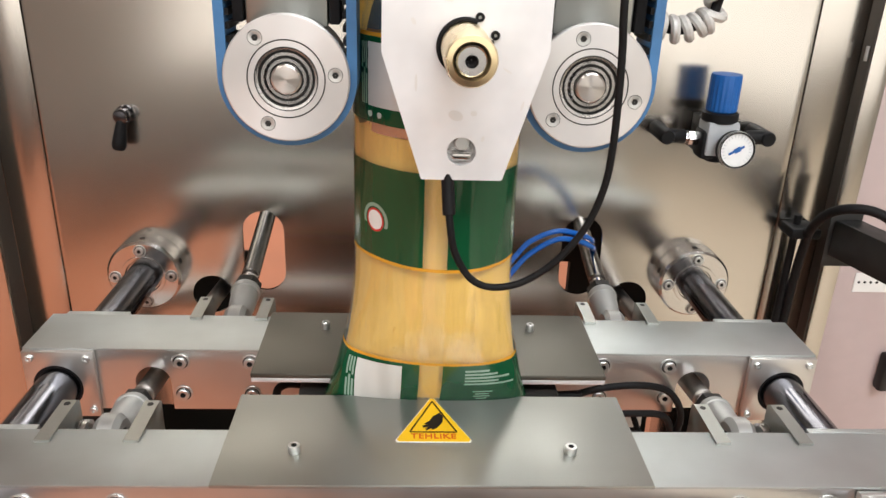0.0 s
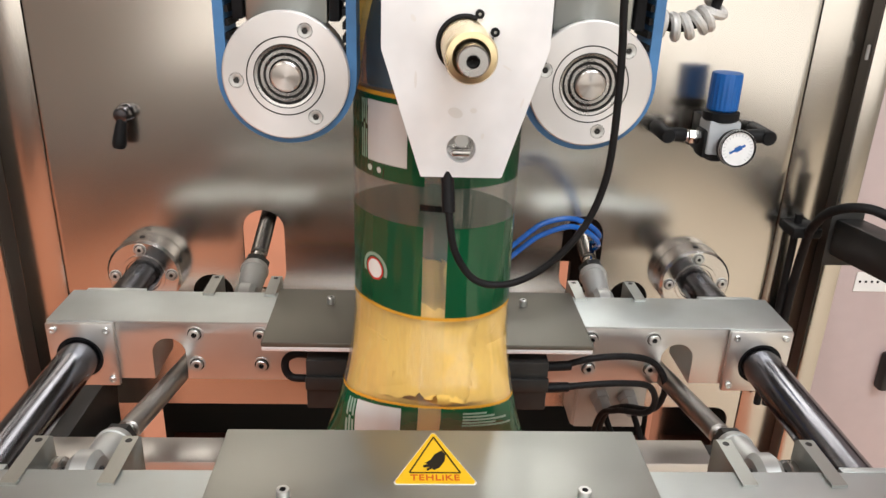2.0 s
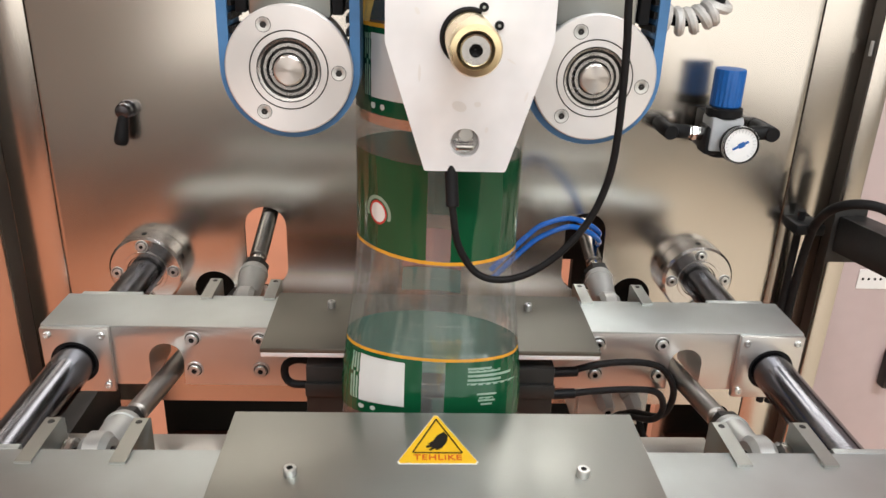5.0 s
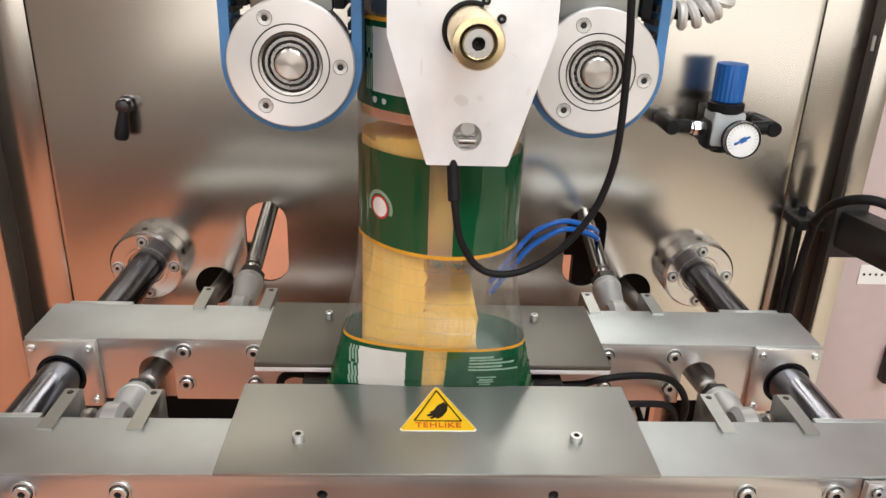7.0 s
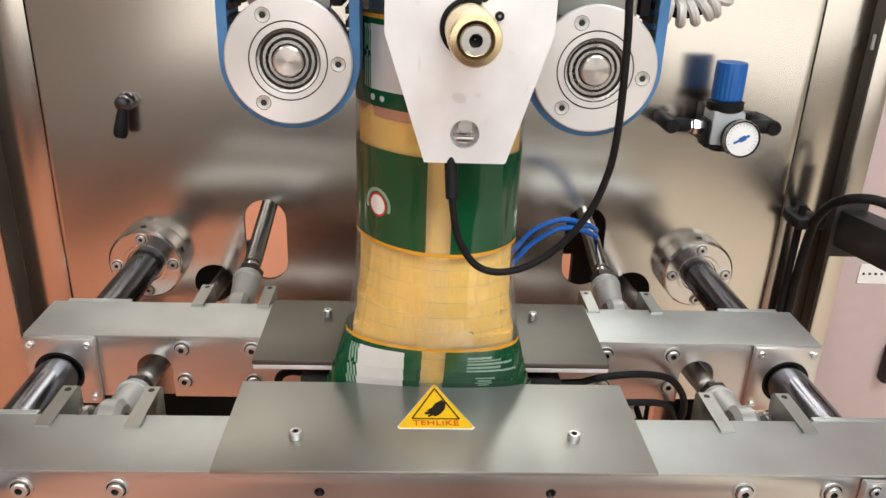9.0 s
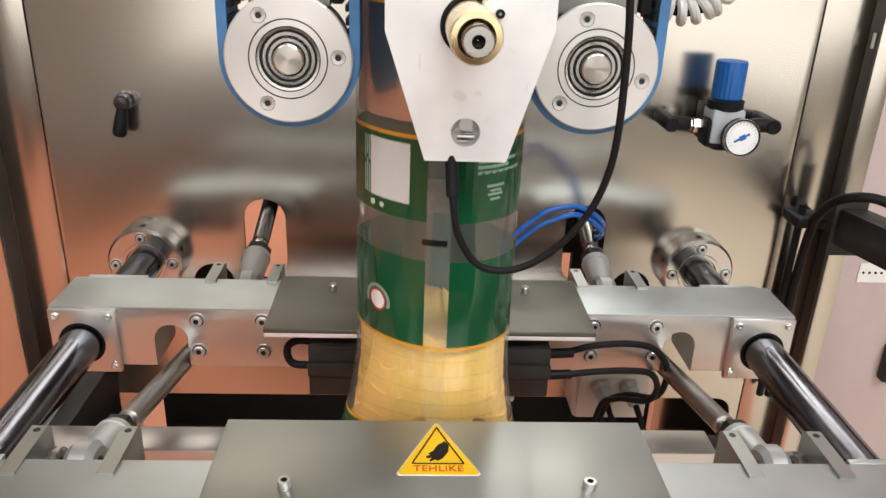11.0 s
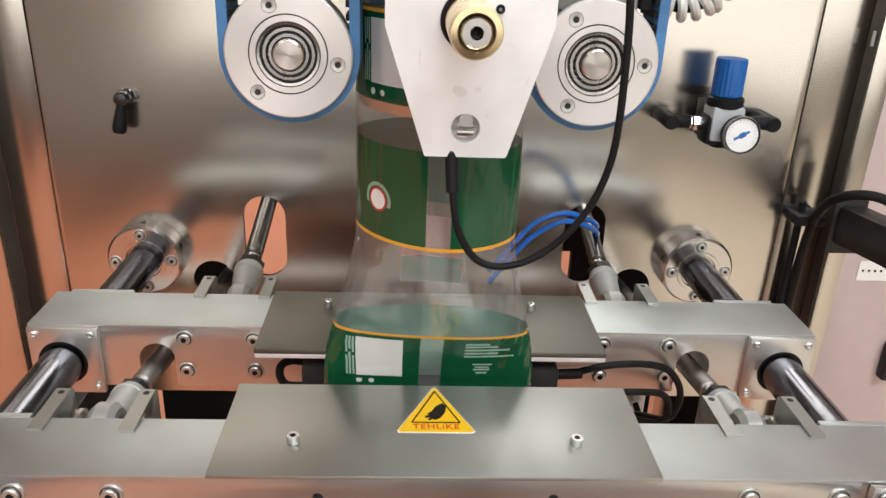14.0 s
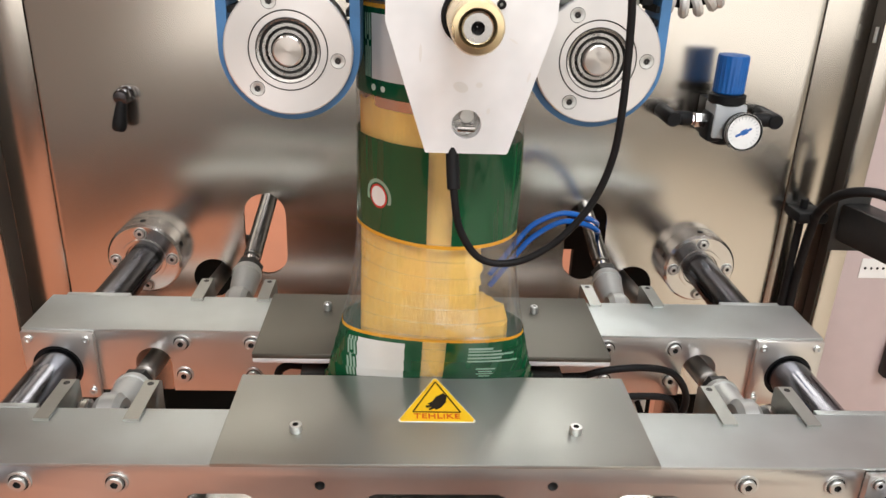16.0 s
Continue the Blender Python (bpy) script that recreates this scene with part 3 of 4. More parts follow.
def front_jaw():
    j = thing("front_sealing_jaw", "front stainless sealing jaw with a danger sticker on its plate", "sealing jaw", "sealing jaws")
    bar = part("bar", made(box, (-0.349, -0.4300, 0.960), (0.345, -0.3705, 1.034), 0.0012), STEEL, j, "long brushed steel crossbar with slots")
    cuts = []
    for x0, x1 in ((-0.166, -0.122), (-0.047, 0.047), (0.122, 0.166)):
        bm = bmesh.new()
        box(bm, (x0, -0.47, 0.975), (x1, -0.33, 1.0115), 0.006)
        cuts.append(bm)
    for s in (-1, 1):
        bm = bmesh.new()
        rod(bm, (s * 0.32, -0.48, 1.0), (s * 0.32, -0.33, 1.0), 0.0226, 40)
        cuts.append(bm)
        bm = bmesh.new()
        rod(bm, (s * 0.0775, -0.48, 1.0185), (s * 0.0775, -0.33, 1.0185), 0.0036, 16)
        cuts.append(bm)
    cut(bar, cuts)
    part("top_cover", made(box, (-0.347, -0.4315, 1.0342), (0.347, -0.3700, 1.0365), 0.0006), COVER, j)
    for s in (-1, 1):
        part("cover_step", made(box, (min(s * 0.284, s * 0.346), -0.3700, 1.0330), (max(s * 0.284, s * 0.346), -0.3650, 1.0368), 0.0005), COVER, j)
        b = part("bushing_plate", made(box, (min(s * 0.289, s * 0.346), -0.436, 0.965), (max(s * 0.289, s * 0.346), -0.4305, 1.0335), 0.0008), STEEL, j)
        bm = bmesh.new()
        rod(bm, (s * 0.32, -0.45, 1.0), (s * 0.32, -0.42, 1.0), 0.0226, 40)
        cut(b, [bm])
        cap_screw(b, (s * 0.296, -0.436, 1.027), (0, -1, 0), 0.0035, 0.003)
        jaw_bolts(j, -0.4302, (s * 0.2095, s * 0.271), (1.0205, 0.985), (0, -1, 0))
        for x in (s * 0.2740, s * 0.2125):
            clevis(j, x, -0.3860, -0.3320, 1.0385, 0.992)
        bm = bmesh.new()
        rod(bm, (s * 0.208, -0.346, 1.011), (s * 0.279, -0.346, 1.011), 0.0065, 20)
        part("clevis_pin", bm, CHROME, j)
        bm = bmesh.new()
        lathe(bm, [(0.010, 0), (0.014, 0.002), (0.014, 0.008), (0.010, 0.010)], (s * 0.2675, -0.346, 1.011), (-s, 0, 0), 24)
        part("spacer", bm, MACHINED, j)
    pl = part("cover_plate", made(box, (-0.1470, -0.4350, 1.0368), (0.1470, -0.3285, 1.0398), 0.0008), PLATE, j, "dull reflecting steel cover plate")
    for s in (-1, 1):
        cap_screw(pl, (s * 0.0965, -0.400, 1.0398), (0, 0, 1), 0.0044, 0.0058, False)
    danger_sticker(pl, -0.3880, -0.3325, 1.0400)
    blk = part("heater_block", made(box, (-0.108, -0.3690, 0.972), (0.108, -0.3320, 1.022), 0.0015), DARKSTEEL, j, "blackened steel heating block")
    part("seal_strip", made(box, (-0.1085, -0.3318, 0.9935), (0.1085, -0.3285, 1.0065), 0.0008), DARKSTEEL, blk)
    return j


REAR_JAW = rear_jaw()
FRONT_JAW = front_jaw()


# ---- connecting rods (origin at the eye, pointing along +y) ----
def connecting_rod(length, label, steel):
    t = thing("connecting_rod", label, "connecting rod", "connecting rods")
    bm = bmesh.new()
    R, r, w = 0.0190, 0.0085, 0.0100
    lathe(bm, [(r, -w), (R - 0.004, -w), (R, -w * 0.55), (R, w * 0.55), (R - 0.004, w), (r, w), (r, -w)], (0, 0, 0), (1, 0, 0), 36, False)
    eye = part("eye", bm, CASTZINC, t, "rounded zinc rod eye")
    bm = bmesh.new()
    lathe(bm, [(0.0066, -0.011), (0.0080, -0.009), (0.0084, 0), (0.0080, 0.009), (0.0066, 0.011)], (0, 0, 0), (1, 0, 0), 24)
    part("ball", bm, CHROME, eye)
    bm = bmesh.new()
    lathe(bm, [(0.0100, 0.014), (0.0122, 0.020), (0.0134, 0.034), (0.0138, 0.044), (0.0150, 0.0445), (0.0150, 0.048), (0.0138, 0.0485), (0.0138, 0.052)], (0, 0, 0), (0, 1, 0), 32)
    part("neck", bm, CASTZINC, t, "tapered zinc rod neck")
    bm = bmesh.new()
    lathe(bm, [(0.0125, 0.052), (0.0140, 0.0535), (0.0140, 0.061), (0.0125, 0.0625)], (0, 0, 0), (0, 1, 0), 6)
    part("lock_nut", bm, DARKSTEEL, t, "dark hexagonal lock nut")
    part("thread", made(rod, (0, 0.060, 0), (0, 0.076, 0), 0.0068, 24), MACHINED, t)
    part("bar", made(rod, (0, 0.074, 0), (0, length, 0), 0.0092, 28), steel, t, "round steel rod")
    return t


FRONT_RODS = [connecting_rod(0.52, "long steel connecting rod joined to the front jaw", RODGREY) for _ in range(2)]
REAR_RODS = [connecting_rod(0.34, "short steel connecting rod joined to the rear jaw", RODSTEEL) for _ in range(2)]


# ---- pull belts and their wheels ----
WHEEL_Z, WHEEL_Y, WHEEL_R = 1.2895, -0.365, 0.0388


def pull_wheel(cx, phase):
    t = thing("belt_wheel", "machined aluminium belt wheel with a ball bearing and three screws", "belt wheel", "belt wheels", at=(cx, WHEEL_Y, WHEEL_Z))
    R = WHEEL_R
    bm = bmesh.new()
    lathe(bm, [(0.0192, 0.0), (0.0232, 0.0), (0.0233, -0.0016), (0.0240, -0.0016), (0.0241, 0.0), (R - 0.0008, 0.0), (R, -0.0008), (R, -0.005), (R - 0.003, -0.0052), (R - 0.003, -0.0415), (0.0192, -0.042), (0.0192, 0.0)], (0, 0, 0), (0, -1, 0), 72, False)
    part("disc", bm, TURNED, t, "turned aluminium disc")
    bm = bmesh.new()
    lathe(bm, [(0.0192, -0.001), (0.0175, -0.0012), (0.0174, -0.003), (0.0192, -0.003)], (0, 0, 0), (0, -1, 0), 48, False)
    lathe(bm, [(0.0158, -0.0022), (0.0140, -0.0022), (0.0140, -0.004), (0.0158, -0.004)], (0, 0, 0), (0, -1, 0), 48, False)
    lathe(bm, [(0.0122, -0.0015), (0.0104, -0.0015), (0.0104, -0.004), (0.0122, -0.004)], (0, 0, 0), (0, -1, 0), 48, False)
    be = part("bearing", bm, MACHINED, t, "steel ball bearing")
    bm = bmesh.new()
    lathe(bm, [(0.0233, 0.0001), (0.0240, 0.0001)], (0, 0, 0), (0, -1, 0), 64, False)
    lathe(bm, [(0.0190, 0.0002), (0.0196, 0.0002)], (0, 0, 0), (0, -1, 0), 64, False)
    part("groove", bm, DARKSTEEL, t)
    bm = bmesh.new()
    lathe(bm, [(0.0192, -0.0040), (0.001, -0.0042)], (0, 0, 0), (0, -1, 0), 40, False)
    part("bearing_gap", bm, DARKSTEEL, be)
    bm = bmesh.new()
    for k in range(5):
        a = radians(150 + 17 * k)
        bmesh.ops.create_icosphere(bm, subdivisions=1, radius=0.0013, matrix=Matrix.Translation((0.0131 * math.cos(a), 0.003, 0.0131 * math.sin(a))))
    part("bearing_ball", bm, CHROME, be)
    bm = bmesh.new()
    lathe(bm, [(0.0092, -0.006), (0.0092, 0.0012), (0.0082, 0.002), (0.0003, 0.0022)], (0, 0, 0), (0, -1, 0), 40)
    part("spindle_end", bm, FACED, t, "faced steel spindle end")
    for k in range(3):
        a = radians(phase + 120 * k)
        bm = bmesh.new()
        lathe(bm, [(0.0043, 0.0003), (0.0022, 0.0002), (0.0019, 0.0001)], (0.0302 * math.cos(a), 0, 0.0302 * math.sin(a)), (0, -1, 0), 20, False)
        sc = part("countersunk_screw", bm, ZINC, t)
        bm = bmesh.new()
        lathe(bm, [(0.0043, 0.0002), (0.0046, 0.0002)], (0.0302 * math.cos(a), 0, 0.0302 * math.sin(a)), (0, -1, 0), 20, False)
        lathe(bm, [(0.0021, 0.00035), (0.0001, 0.0003)], (0.0302 * math.cos(a), 0, 0.0302 * math.sin(a)), (0, -1, 0), 6, False)
        part("screw_recess", bm, DARKSTEEL, sc)
    return t


def belt(cx):
    t = thing("pull_belt", "blue toothed film pull belt on a dark carrier", "belt", "pull belts", at=(cx, WHEEL_Y, WHEEL_Z))
    top, r0, r1 = 0.30, WHEEL_R - 0.0022, WHEEL_R + 0.0040
    bm = bmesh.new()
    loops = []
    for r in (r0, r1):
        pts = [(r * math.cos(radians(180 + 6 * k)), r * math.sin(radians(180 + 6 * k))) for k in range(31)]
        pts += [(r * math.cos(radians(6 * k)), top + r * math.sin(radians(6 * k))) for k in range(31)]
        loops.append(pts)
    n = len(loops[0])
    V = [[bm.verts.new((x, y, z)) for x, z in loops[i]] for i in (0, 1) for y in (0.0055, 0.040)]
    for k in range(n):
        m = (k + 1) % n
        bm.faces.new((V[0][k], V[0][m], V[1][m], V[1][k]))
        bm.faces.new((V[2][k], V[3][k], V[3][m], V[2][m]))
        bm.faces.new((V[0][k], V[2][k], V[2][m], V[0][m]))
        bm.faces.new((V[1][k], V[1][m], V[3][m], V[3][k]))
    b = part("belt", bm, BELT, t, "blue rubber belt")
    for s in (-1, 1):
        bm = bmesh.new()
        for k in range(24):
            box(bm, (s * (r0 - 0.0002) - (0.0022 if s > 0 else 0), 0.0075, 0.004 + 0.008 * k), (s * (r0 - 0.0002) + (0.0022 if s < 0 else 0), 0.0385, 0.008 + 0.008 * k))
        tagged(part("teeth", bm, BLACK, b), kind="stuff")
    part("carrier", made(box, (-0.025, 0.012, 0.030), (0.025, 0.045, 0.31), 0.002), PLATE, t, "steel belt carrier plate")
    part("side_guide", made(box, (-0.0325, 0.010, 0.032), (-0.026, 0.045, 0.31), 0.001), BLACK, t)
    part("side_guide", made(box, (0.026, 0.010, 0.032), (0.0325, 0.045, 0.31), 0.001), BLACK, t)
    part("mount_arm", made(box, (-0.018, 0.044, 0.10), (0.018, 0.365, 0.16), 0.003), PLATE, t)
    part("wheel_spindle", made(rod, (0, 0.006, 0), (0, 0.060, 0), 0.009, 24), CHROME, t)
    part("spindle_bracket", made(box, (-0.014, 0.046, -0.012), (0.014, 0.058, 0.13), 0.002), DARKSTEEL, t)
    return t


WHEELS = [pull_wheel(-0.0965, 126), pull_wheel(0.0915, 104)]
belt(-0.0965)
belt(0.0915)


# ---- lengthwise sealing unit: pale plate with bushing and rod ----
def seam_sealer():
    t = thing("seam_sealer", "pale aluminium plate of the lengthwise sealing unit", "sealing plate", at=(0.0105, -0.40, 1.30))
    pts = [(-0.0478, 0, 0.20), (-0.0478, 0, 0.0125), (-0.0242, 0, -0.0605), (-0.0235, 0, -0.0615), (0.0240, 0, -0.0615), (0.0250, 0, -0.0605), (0.0478, 0, 0.0150), (0.0478, 0, 0.20)]
    bm = bmesh.new()
    prism(bm, pts, (0, 0, 0), (0, 0.010, 0))
    pl = part("plate", bm, ALUMINIUM, None, "tapered pale aluminium plate")
    cs = []
    for x, z, r in ((-0.0003, -0.0440, 0.0086), (-0.0008, 0.0168, 0.0136)):
        bm = bmesh.new()
        rod(bm, (x, -0.05, z), (x, 0.05, z), r, 40)
        cs.append(bm)
    cut(pl, cs)
    pl.parent = t
    for x, z, w, h, a in ((-0.0045, -0.0225, 0.0045, 0.0030, 20), (0.006, -0.021, 0.0020, 0.0016, 0), (-0.028, -0.004, 0.0008, 0.0050, 0), (0.024, 0.004, 0.0030, 0.0006, 30), (0.034, -0.016, 0.0008, 0.0030, 15), (-0.030, 0.030, 0.0022, 0.0012, 60), (0.012, -0.036, 0.0010, 0.0018, 10), (-0.012, 0.042, 0.0040, 0.0007, 12)):
        bm = bmesh.new()
        bmesh.ops.create_circle(bm, cap_ends=True, segments=14, radius=1, matrix=Matrix.Translation((x, -0.00015, z)) @ pose(0, 0, 0, 90, a, 0) @ Matrix.Diagonal((w, h, 1, 1)))
        part("scuff", bm, TURNED, pl)
    bx, bz = -0.0008, 0.0168
    bm = bmesh.new()
    lathe(bm, [(0.0085, -0.02), (0.0138, -0.02), (0.0138, 0.050), (0.0128, 0.0530), (0.0098, 0.0535), (0.0088, 0.0520), (0.0085, -0.02)], (bx, 0, bz), (0, -1, 0), 48, False)
    part("bushing", bm, BRASS, t, "brass guide bushing")
    bm = bmesh.new()
    hose(bm, [(bx + 0.0150 * math.cos(radians(a)), -0.0012, bz + 0.0150 * math.sin(radians(a))) for a in range(65, 385, 10)], 0.0015, 8, 2)
    for a in (65, 22):
        lathe(bm, [(0.0009, -0.0012), (0.0026, -0.0012), (0.0026, 0.001), (0.0009, 0.001)], (bx + 0.0180 * math.cos(radians(a)), -0.001, bz + 0.0180 * math.sin(radians(a))), (0, -1, 0), 12, False)
    part("retaining_ring", bm, BLACK, t, "black retaining ring")
    bm = bmesh.new()
    rod(bm, (0, 0.0085, -0.044), (0, 0.020, -0.044), 0.0110, 24)
    part("socket_backing", bm, MACHINED, t)
    part("guide_rod_tip", made(rod, (0, 0.002, -0.0395), (0, 0.012, -0.0395), 0.0044, 20), ZINC, t)
    part("hole_lip", made(box, (-0.0055, 0.001, -0.0490), (0.0055, 0.006, -0.0455), 0.0008), MACHINED, t)
    part("hanger", made(box, (-0.03, 0.011, 0.13), (0.03, 0.399, 0.17), 0.003), PLATE, t)
    return t


seam_sealer()


def piston_rod():
    t = thing("piston_rod", "grey steel rod end sliding in the brass bushing", "rod", at=(0.0097, -0.4525, 1.3168))
    bm = bmesh.new()
    lathe(bm, [(0.0080, -0.03), (0.0080, 0.0), (0.0072, 0.0010), (0.0034, 0.0010), (0.0030, -0.004), (0.0003, -0.005)], (0, 0, 0), (0, -1, 0), 32)
    part("rod", bm, MACHINED, t)
    bm = bmesh.new()
    lathe(bm, [(0.0031, -0.0005), (0.0012, -0.004), (0.0002, -0.0045)], (0, 0, 0), (0, -1, 0), 6, False)
    part("socket", bm, DARKSTEEL, t)
    return t


PISTON = piston_rod()


def seam_cable():
    t = thing("heater_cable", "thick black cable looping below the sealing plate", "cable")
    pts = [(0.0025, -0.395, 1.245), (0.003, -0.400, 1.232), (0.005, -0.405, 1.211), (0.009, -0.405, 1.192), (0.020, -0.405, 1.175), (0.035, -0.405, 1.170), (0.054, -0.405, 1.175), (0.074, -0.405, 1.191), (0.089, -0.405, 1.213), (0.097, -0.405, 1.238), (0.0992, -0.405, 1.263), (0.099, -0.405, 1.293), (0.098, -0.405, 1.318), (0.096, -0.405, 1.345), (0.093, -0.402, 1.43)]
    part("cable", made(hose, pts, 0.0023, 14, 10), RUBBER, t)
    part("sleeve", made(rod, (0.0025, -0.3955, 1.2435), (0.0042, -0.403, 1.217), 0.0040, 16), BLACK, t)
    part("cable_anchor", made(box, (0.085, -0.40, 1.425), (0.097, -0.002, 1.44), 0.002), PLATE, t)
    return t


seam_cable()


# ---- film ----
A_ROUND = 0.0583
A_FLAT = 0.0838


def ellipse_b(a):
    """The half depth for which the outline keeps its length."""
    lo, hi = 0.0003, 0.08
    for _ in range(40):
        b = (lo + hi) / 2
        h = ((a - b) / (a + b)) ** 2
        p = math.pi * (a + b) * (1 + 3 * h / (10 + math.sqrt(4 - 3 * h)))
        lo, hi = (b, hi) if p < PERIM else (lo, b)
    return (lo + hi) / 2


LEAN = 0.15


def tube_form(a):
    """How flat the tube is at a half width, and how pointed its front is there."""
    flatness = min(1.0, max(0.0, (a - A_ROUND) / (A_FLAT - A_ROUND)))
    return flatness, 1.25 - 0.72 * min(1.0, 2.2 * flatness)


def outline(a, n):
    """n + 1 points round the oval at even steps of its length, from the back seam round by the front."""
    b = ellipse_b(a)
    fine = 720
    flatness, keel = tube_form(a)
    pts = []
    for k in range(fine + 1):
        th = 2 * math.pi * (k / fine) - math.pi
        c = math.cos(th)
        x, y = a * math.sin(th), -b * (c ** keel if c > 0 else c)
        pts.append((x - 0.002 - 0.0015 * flatness, y - LEAN * x * (1 - flatness)))
    run = [0.0]
    for p, q in zip(pts, pts[1:]):
        run.append(run[-1] + math.hypot(q[0] - p[0], q[1] - p[1]))
    out, k = [], 0
    for i in range(n + 1):
        s = run[-1] * i / n
        while k < fine - 1 and run[k + 1] < s:
            k += 1
        f = (s - run[k]) / max(1e-9, run[k + 1] - run[k])
        out.append((pts[k][0] + (pts[k + 1][0] - pts[k][0]) * f, pts[k][1] + (pts[k + 1][1] - pts[k][1]) * f))
    return out


def filled_a(w):
    """Half width of a filled bag above its seal."""
    t = min(1, max(0, (w - W0 - 0.015) / 0.140))
    return A_FLAT - (A_FLAT - A_ROUND) * (1 - (1 - t) ** 2.0)


def flat_a(w):
    """Half width of the empty tube above a closed jaw."""
    t = min(1, max(0, (w - W0 - 0.024) / 0.136))
    return A_FLAT - (A_FLAT - A_ROUND) * t * t * (3 - 2 * t)


def settling_a(w):
    """Half width while the bag is filling."""
    return 0.35 * flat_a(w) + 0.65 * filled_a(w)


FILM_Y = -0.3145
NS = 60
ZONE = 0.160
RINGS = 12


def film_sheet(name, parent, w0, w1, step, shape, n=80):
    """A stretch of the tube from w0 to w1 with the print's coordinates as its UV."""
    bm = bmesh.new()
    uvl = bm.loops.layers.uv.new("UVMap")
    rows = max(1, round((w1 - w0) / step))
    grid = []
    for i in range(rows + 1):
        w = w0 + (w1 - w0) * i / rows
        ol = outline(shape(w), n)
        ring = []
        for k, (x, y) in enumerate(ol):
            ruffle = 0.0012 * noise.noise((k * 0.23, w * 22, 3.1)) if shape(w) < 0.07 else 0
            lift = 0.006 * (1 - (w - W0) / ZONE) if name == "bag_foot" else 0
            ring.append(bm.verts.new((x * (1 + ruffle * 8), FILM_Y + y * (1 + ruffle * 14), w + lift)))
        grid.append((w, ring))
    for (wa, a), (wb, b) in zip(grid, grid[1:]):
        for k in range(n):
            f = bm.faces.new((a[k], a[k + 1], b[k + 1], b[k]))
            for lp, (uu, ww) in zip(f.loops, ((k, wa), (k + 1, wa), (k + 1, wb), (k, wb))):
                lp[uvl].uv = (-HALF + PERIM * uu / n, ww)
    me = bpy.data.meshes.new(name)
    bm.to_mesh(me)
    bm.free()
    me.shade_smooth()
    me.materials.append(FILM)
    ob = new(name, me)
    ob.parent = parent
    return ob


def zone_pose(base, i, k, q, corners=False):
    """The place of a small film piece: ring i, strip k, for a tube pressed flat by q."""
    def at(ii, kk):
        w = ZONE * ii / RINGS + W0
        a = A_ROUND + (flat_a(w) - A_ROUND) * q if q <= 1 else flat_a(w) + (filled_a(w) - flat_a(w)) * (q - 1)
        key = round(a, 6)
        if key not in OUTLINES:
            OUTLINES[key] = outline(a, NS)
        x, y = OUTLINES[key][kk]
        return Vector((x, FILM_Y + y, base + ZONE * ii / RINGS))
    c = (at(i, k) + at(i + 1, k) + at(i, k + 1) + at(i + 1, k + 1)) / 4
    ex = (at(i, k + 1) + at(i + 1, k + 1) - at(i, k) - at(i + 1, k)).normalized()
    ez = at(i + 1, k) + at(i + 1, k + 1) - at(i, k) - at(i, k + 1)
    ez = (ez - ex * ez.dot(ex)).normalized()
    ey = ez.cross(ex)
    m = Matrix((ex, ey, ez)).transposed().to_4x4()
    if corners:
        m.translation = c
        back = m.inverted()
        return [back @ at(ii, kk) for ii, kk in ((i, k), (i, k + 1), (i + 1, k + 1), (i + 1, k))]
    m.translation = c + Vector((0, 0, 0.006 * min(q, 1) * (1 - i / RINGS)))
    return m


OUTLINES = {}
ZONES = []


def film_zone(parent, base):
    """The part of a bag that the jaws press flat, in small rigid pieces."""
    out = []
    for i in range(RINGS):
        for k in range(NS):
            me = bpy.data.meshes.new("film_piece")
            cut = [(a * 0.4 + b * 0.6) * 1.03 for a, b in zip(zone_pose(base, i, k, 0, True), zone_pose(base, i, k, 1, True))]
            me.from_pydata(cut, [], [(0, 1, 2, 3)])
            uv = me.uv_layers.new(name="UVMap")
            u0, u1 = -HALF + PERIM * k / NS, -HALF + PERIM * (k + 1) / NS
            w0, w1 = base + ZONE * i / RINGS, base + ZONE * (i + 1) / RINGS
            for lp, c in enumerate(((u0, w0), (u1, w0), (u1, w1), (u0, w1))):
                uv.data[lp].uv = c
            me.materials.append(FILM)
            ob = new("film_piece", me)
            ob.parent = parent
            out.append((ob, i, k))
    ZONES.append((base, out))


def filled_bag():
    t = thing("filled_bag", "clear plastic bag printed in green, full of yellow semolina", "packed bag")
    film_sheet("bag_foot", t, W0, W0 + ZONE, 0.006, filled_a)
    film_sheet("bag_wall", t, W0 + ZONE, W0 + REPEAT, 0.012, lambda w: A_ROUND)
    bm = bmesh.new()
    n = 40
    for s in (-1, 1):
        lo, hi = [], []
        for k in range(n + 1):
            x = -0.083 + 0.162 * k / n
            y = FILM_Y + s * 0.0009 + 0.003 * noise.noise((x * 60, 0, 0.4))
            lo.append(bm.verts.new((x, y + 0.002 * noise.noise((x * 110, 2, 1)), W0 - 0.006 + 0.003 * noise.noise((x * 70, 5, 0)))))
            hi.append(bm.verts.new((x, FILM_Y + s * 0.0009, W0 + 0.012)))
        for k in range(n):
            bm.faces.new((lo[k], lo[k + 1], hi[k + 1], hi[k]))
    part("crimped_seal", bm, SEAL, t, "crumpled sealed bag end")
    return t


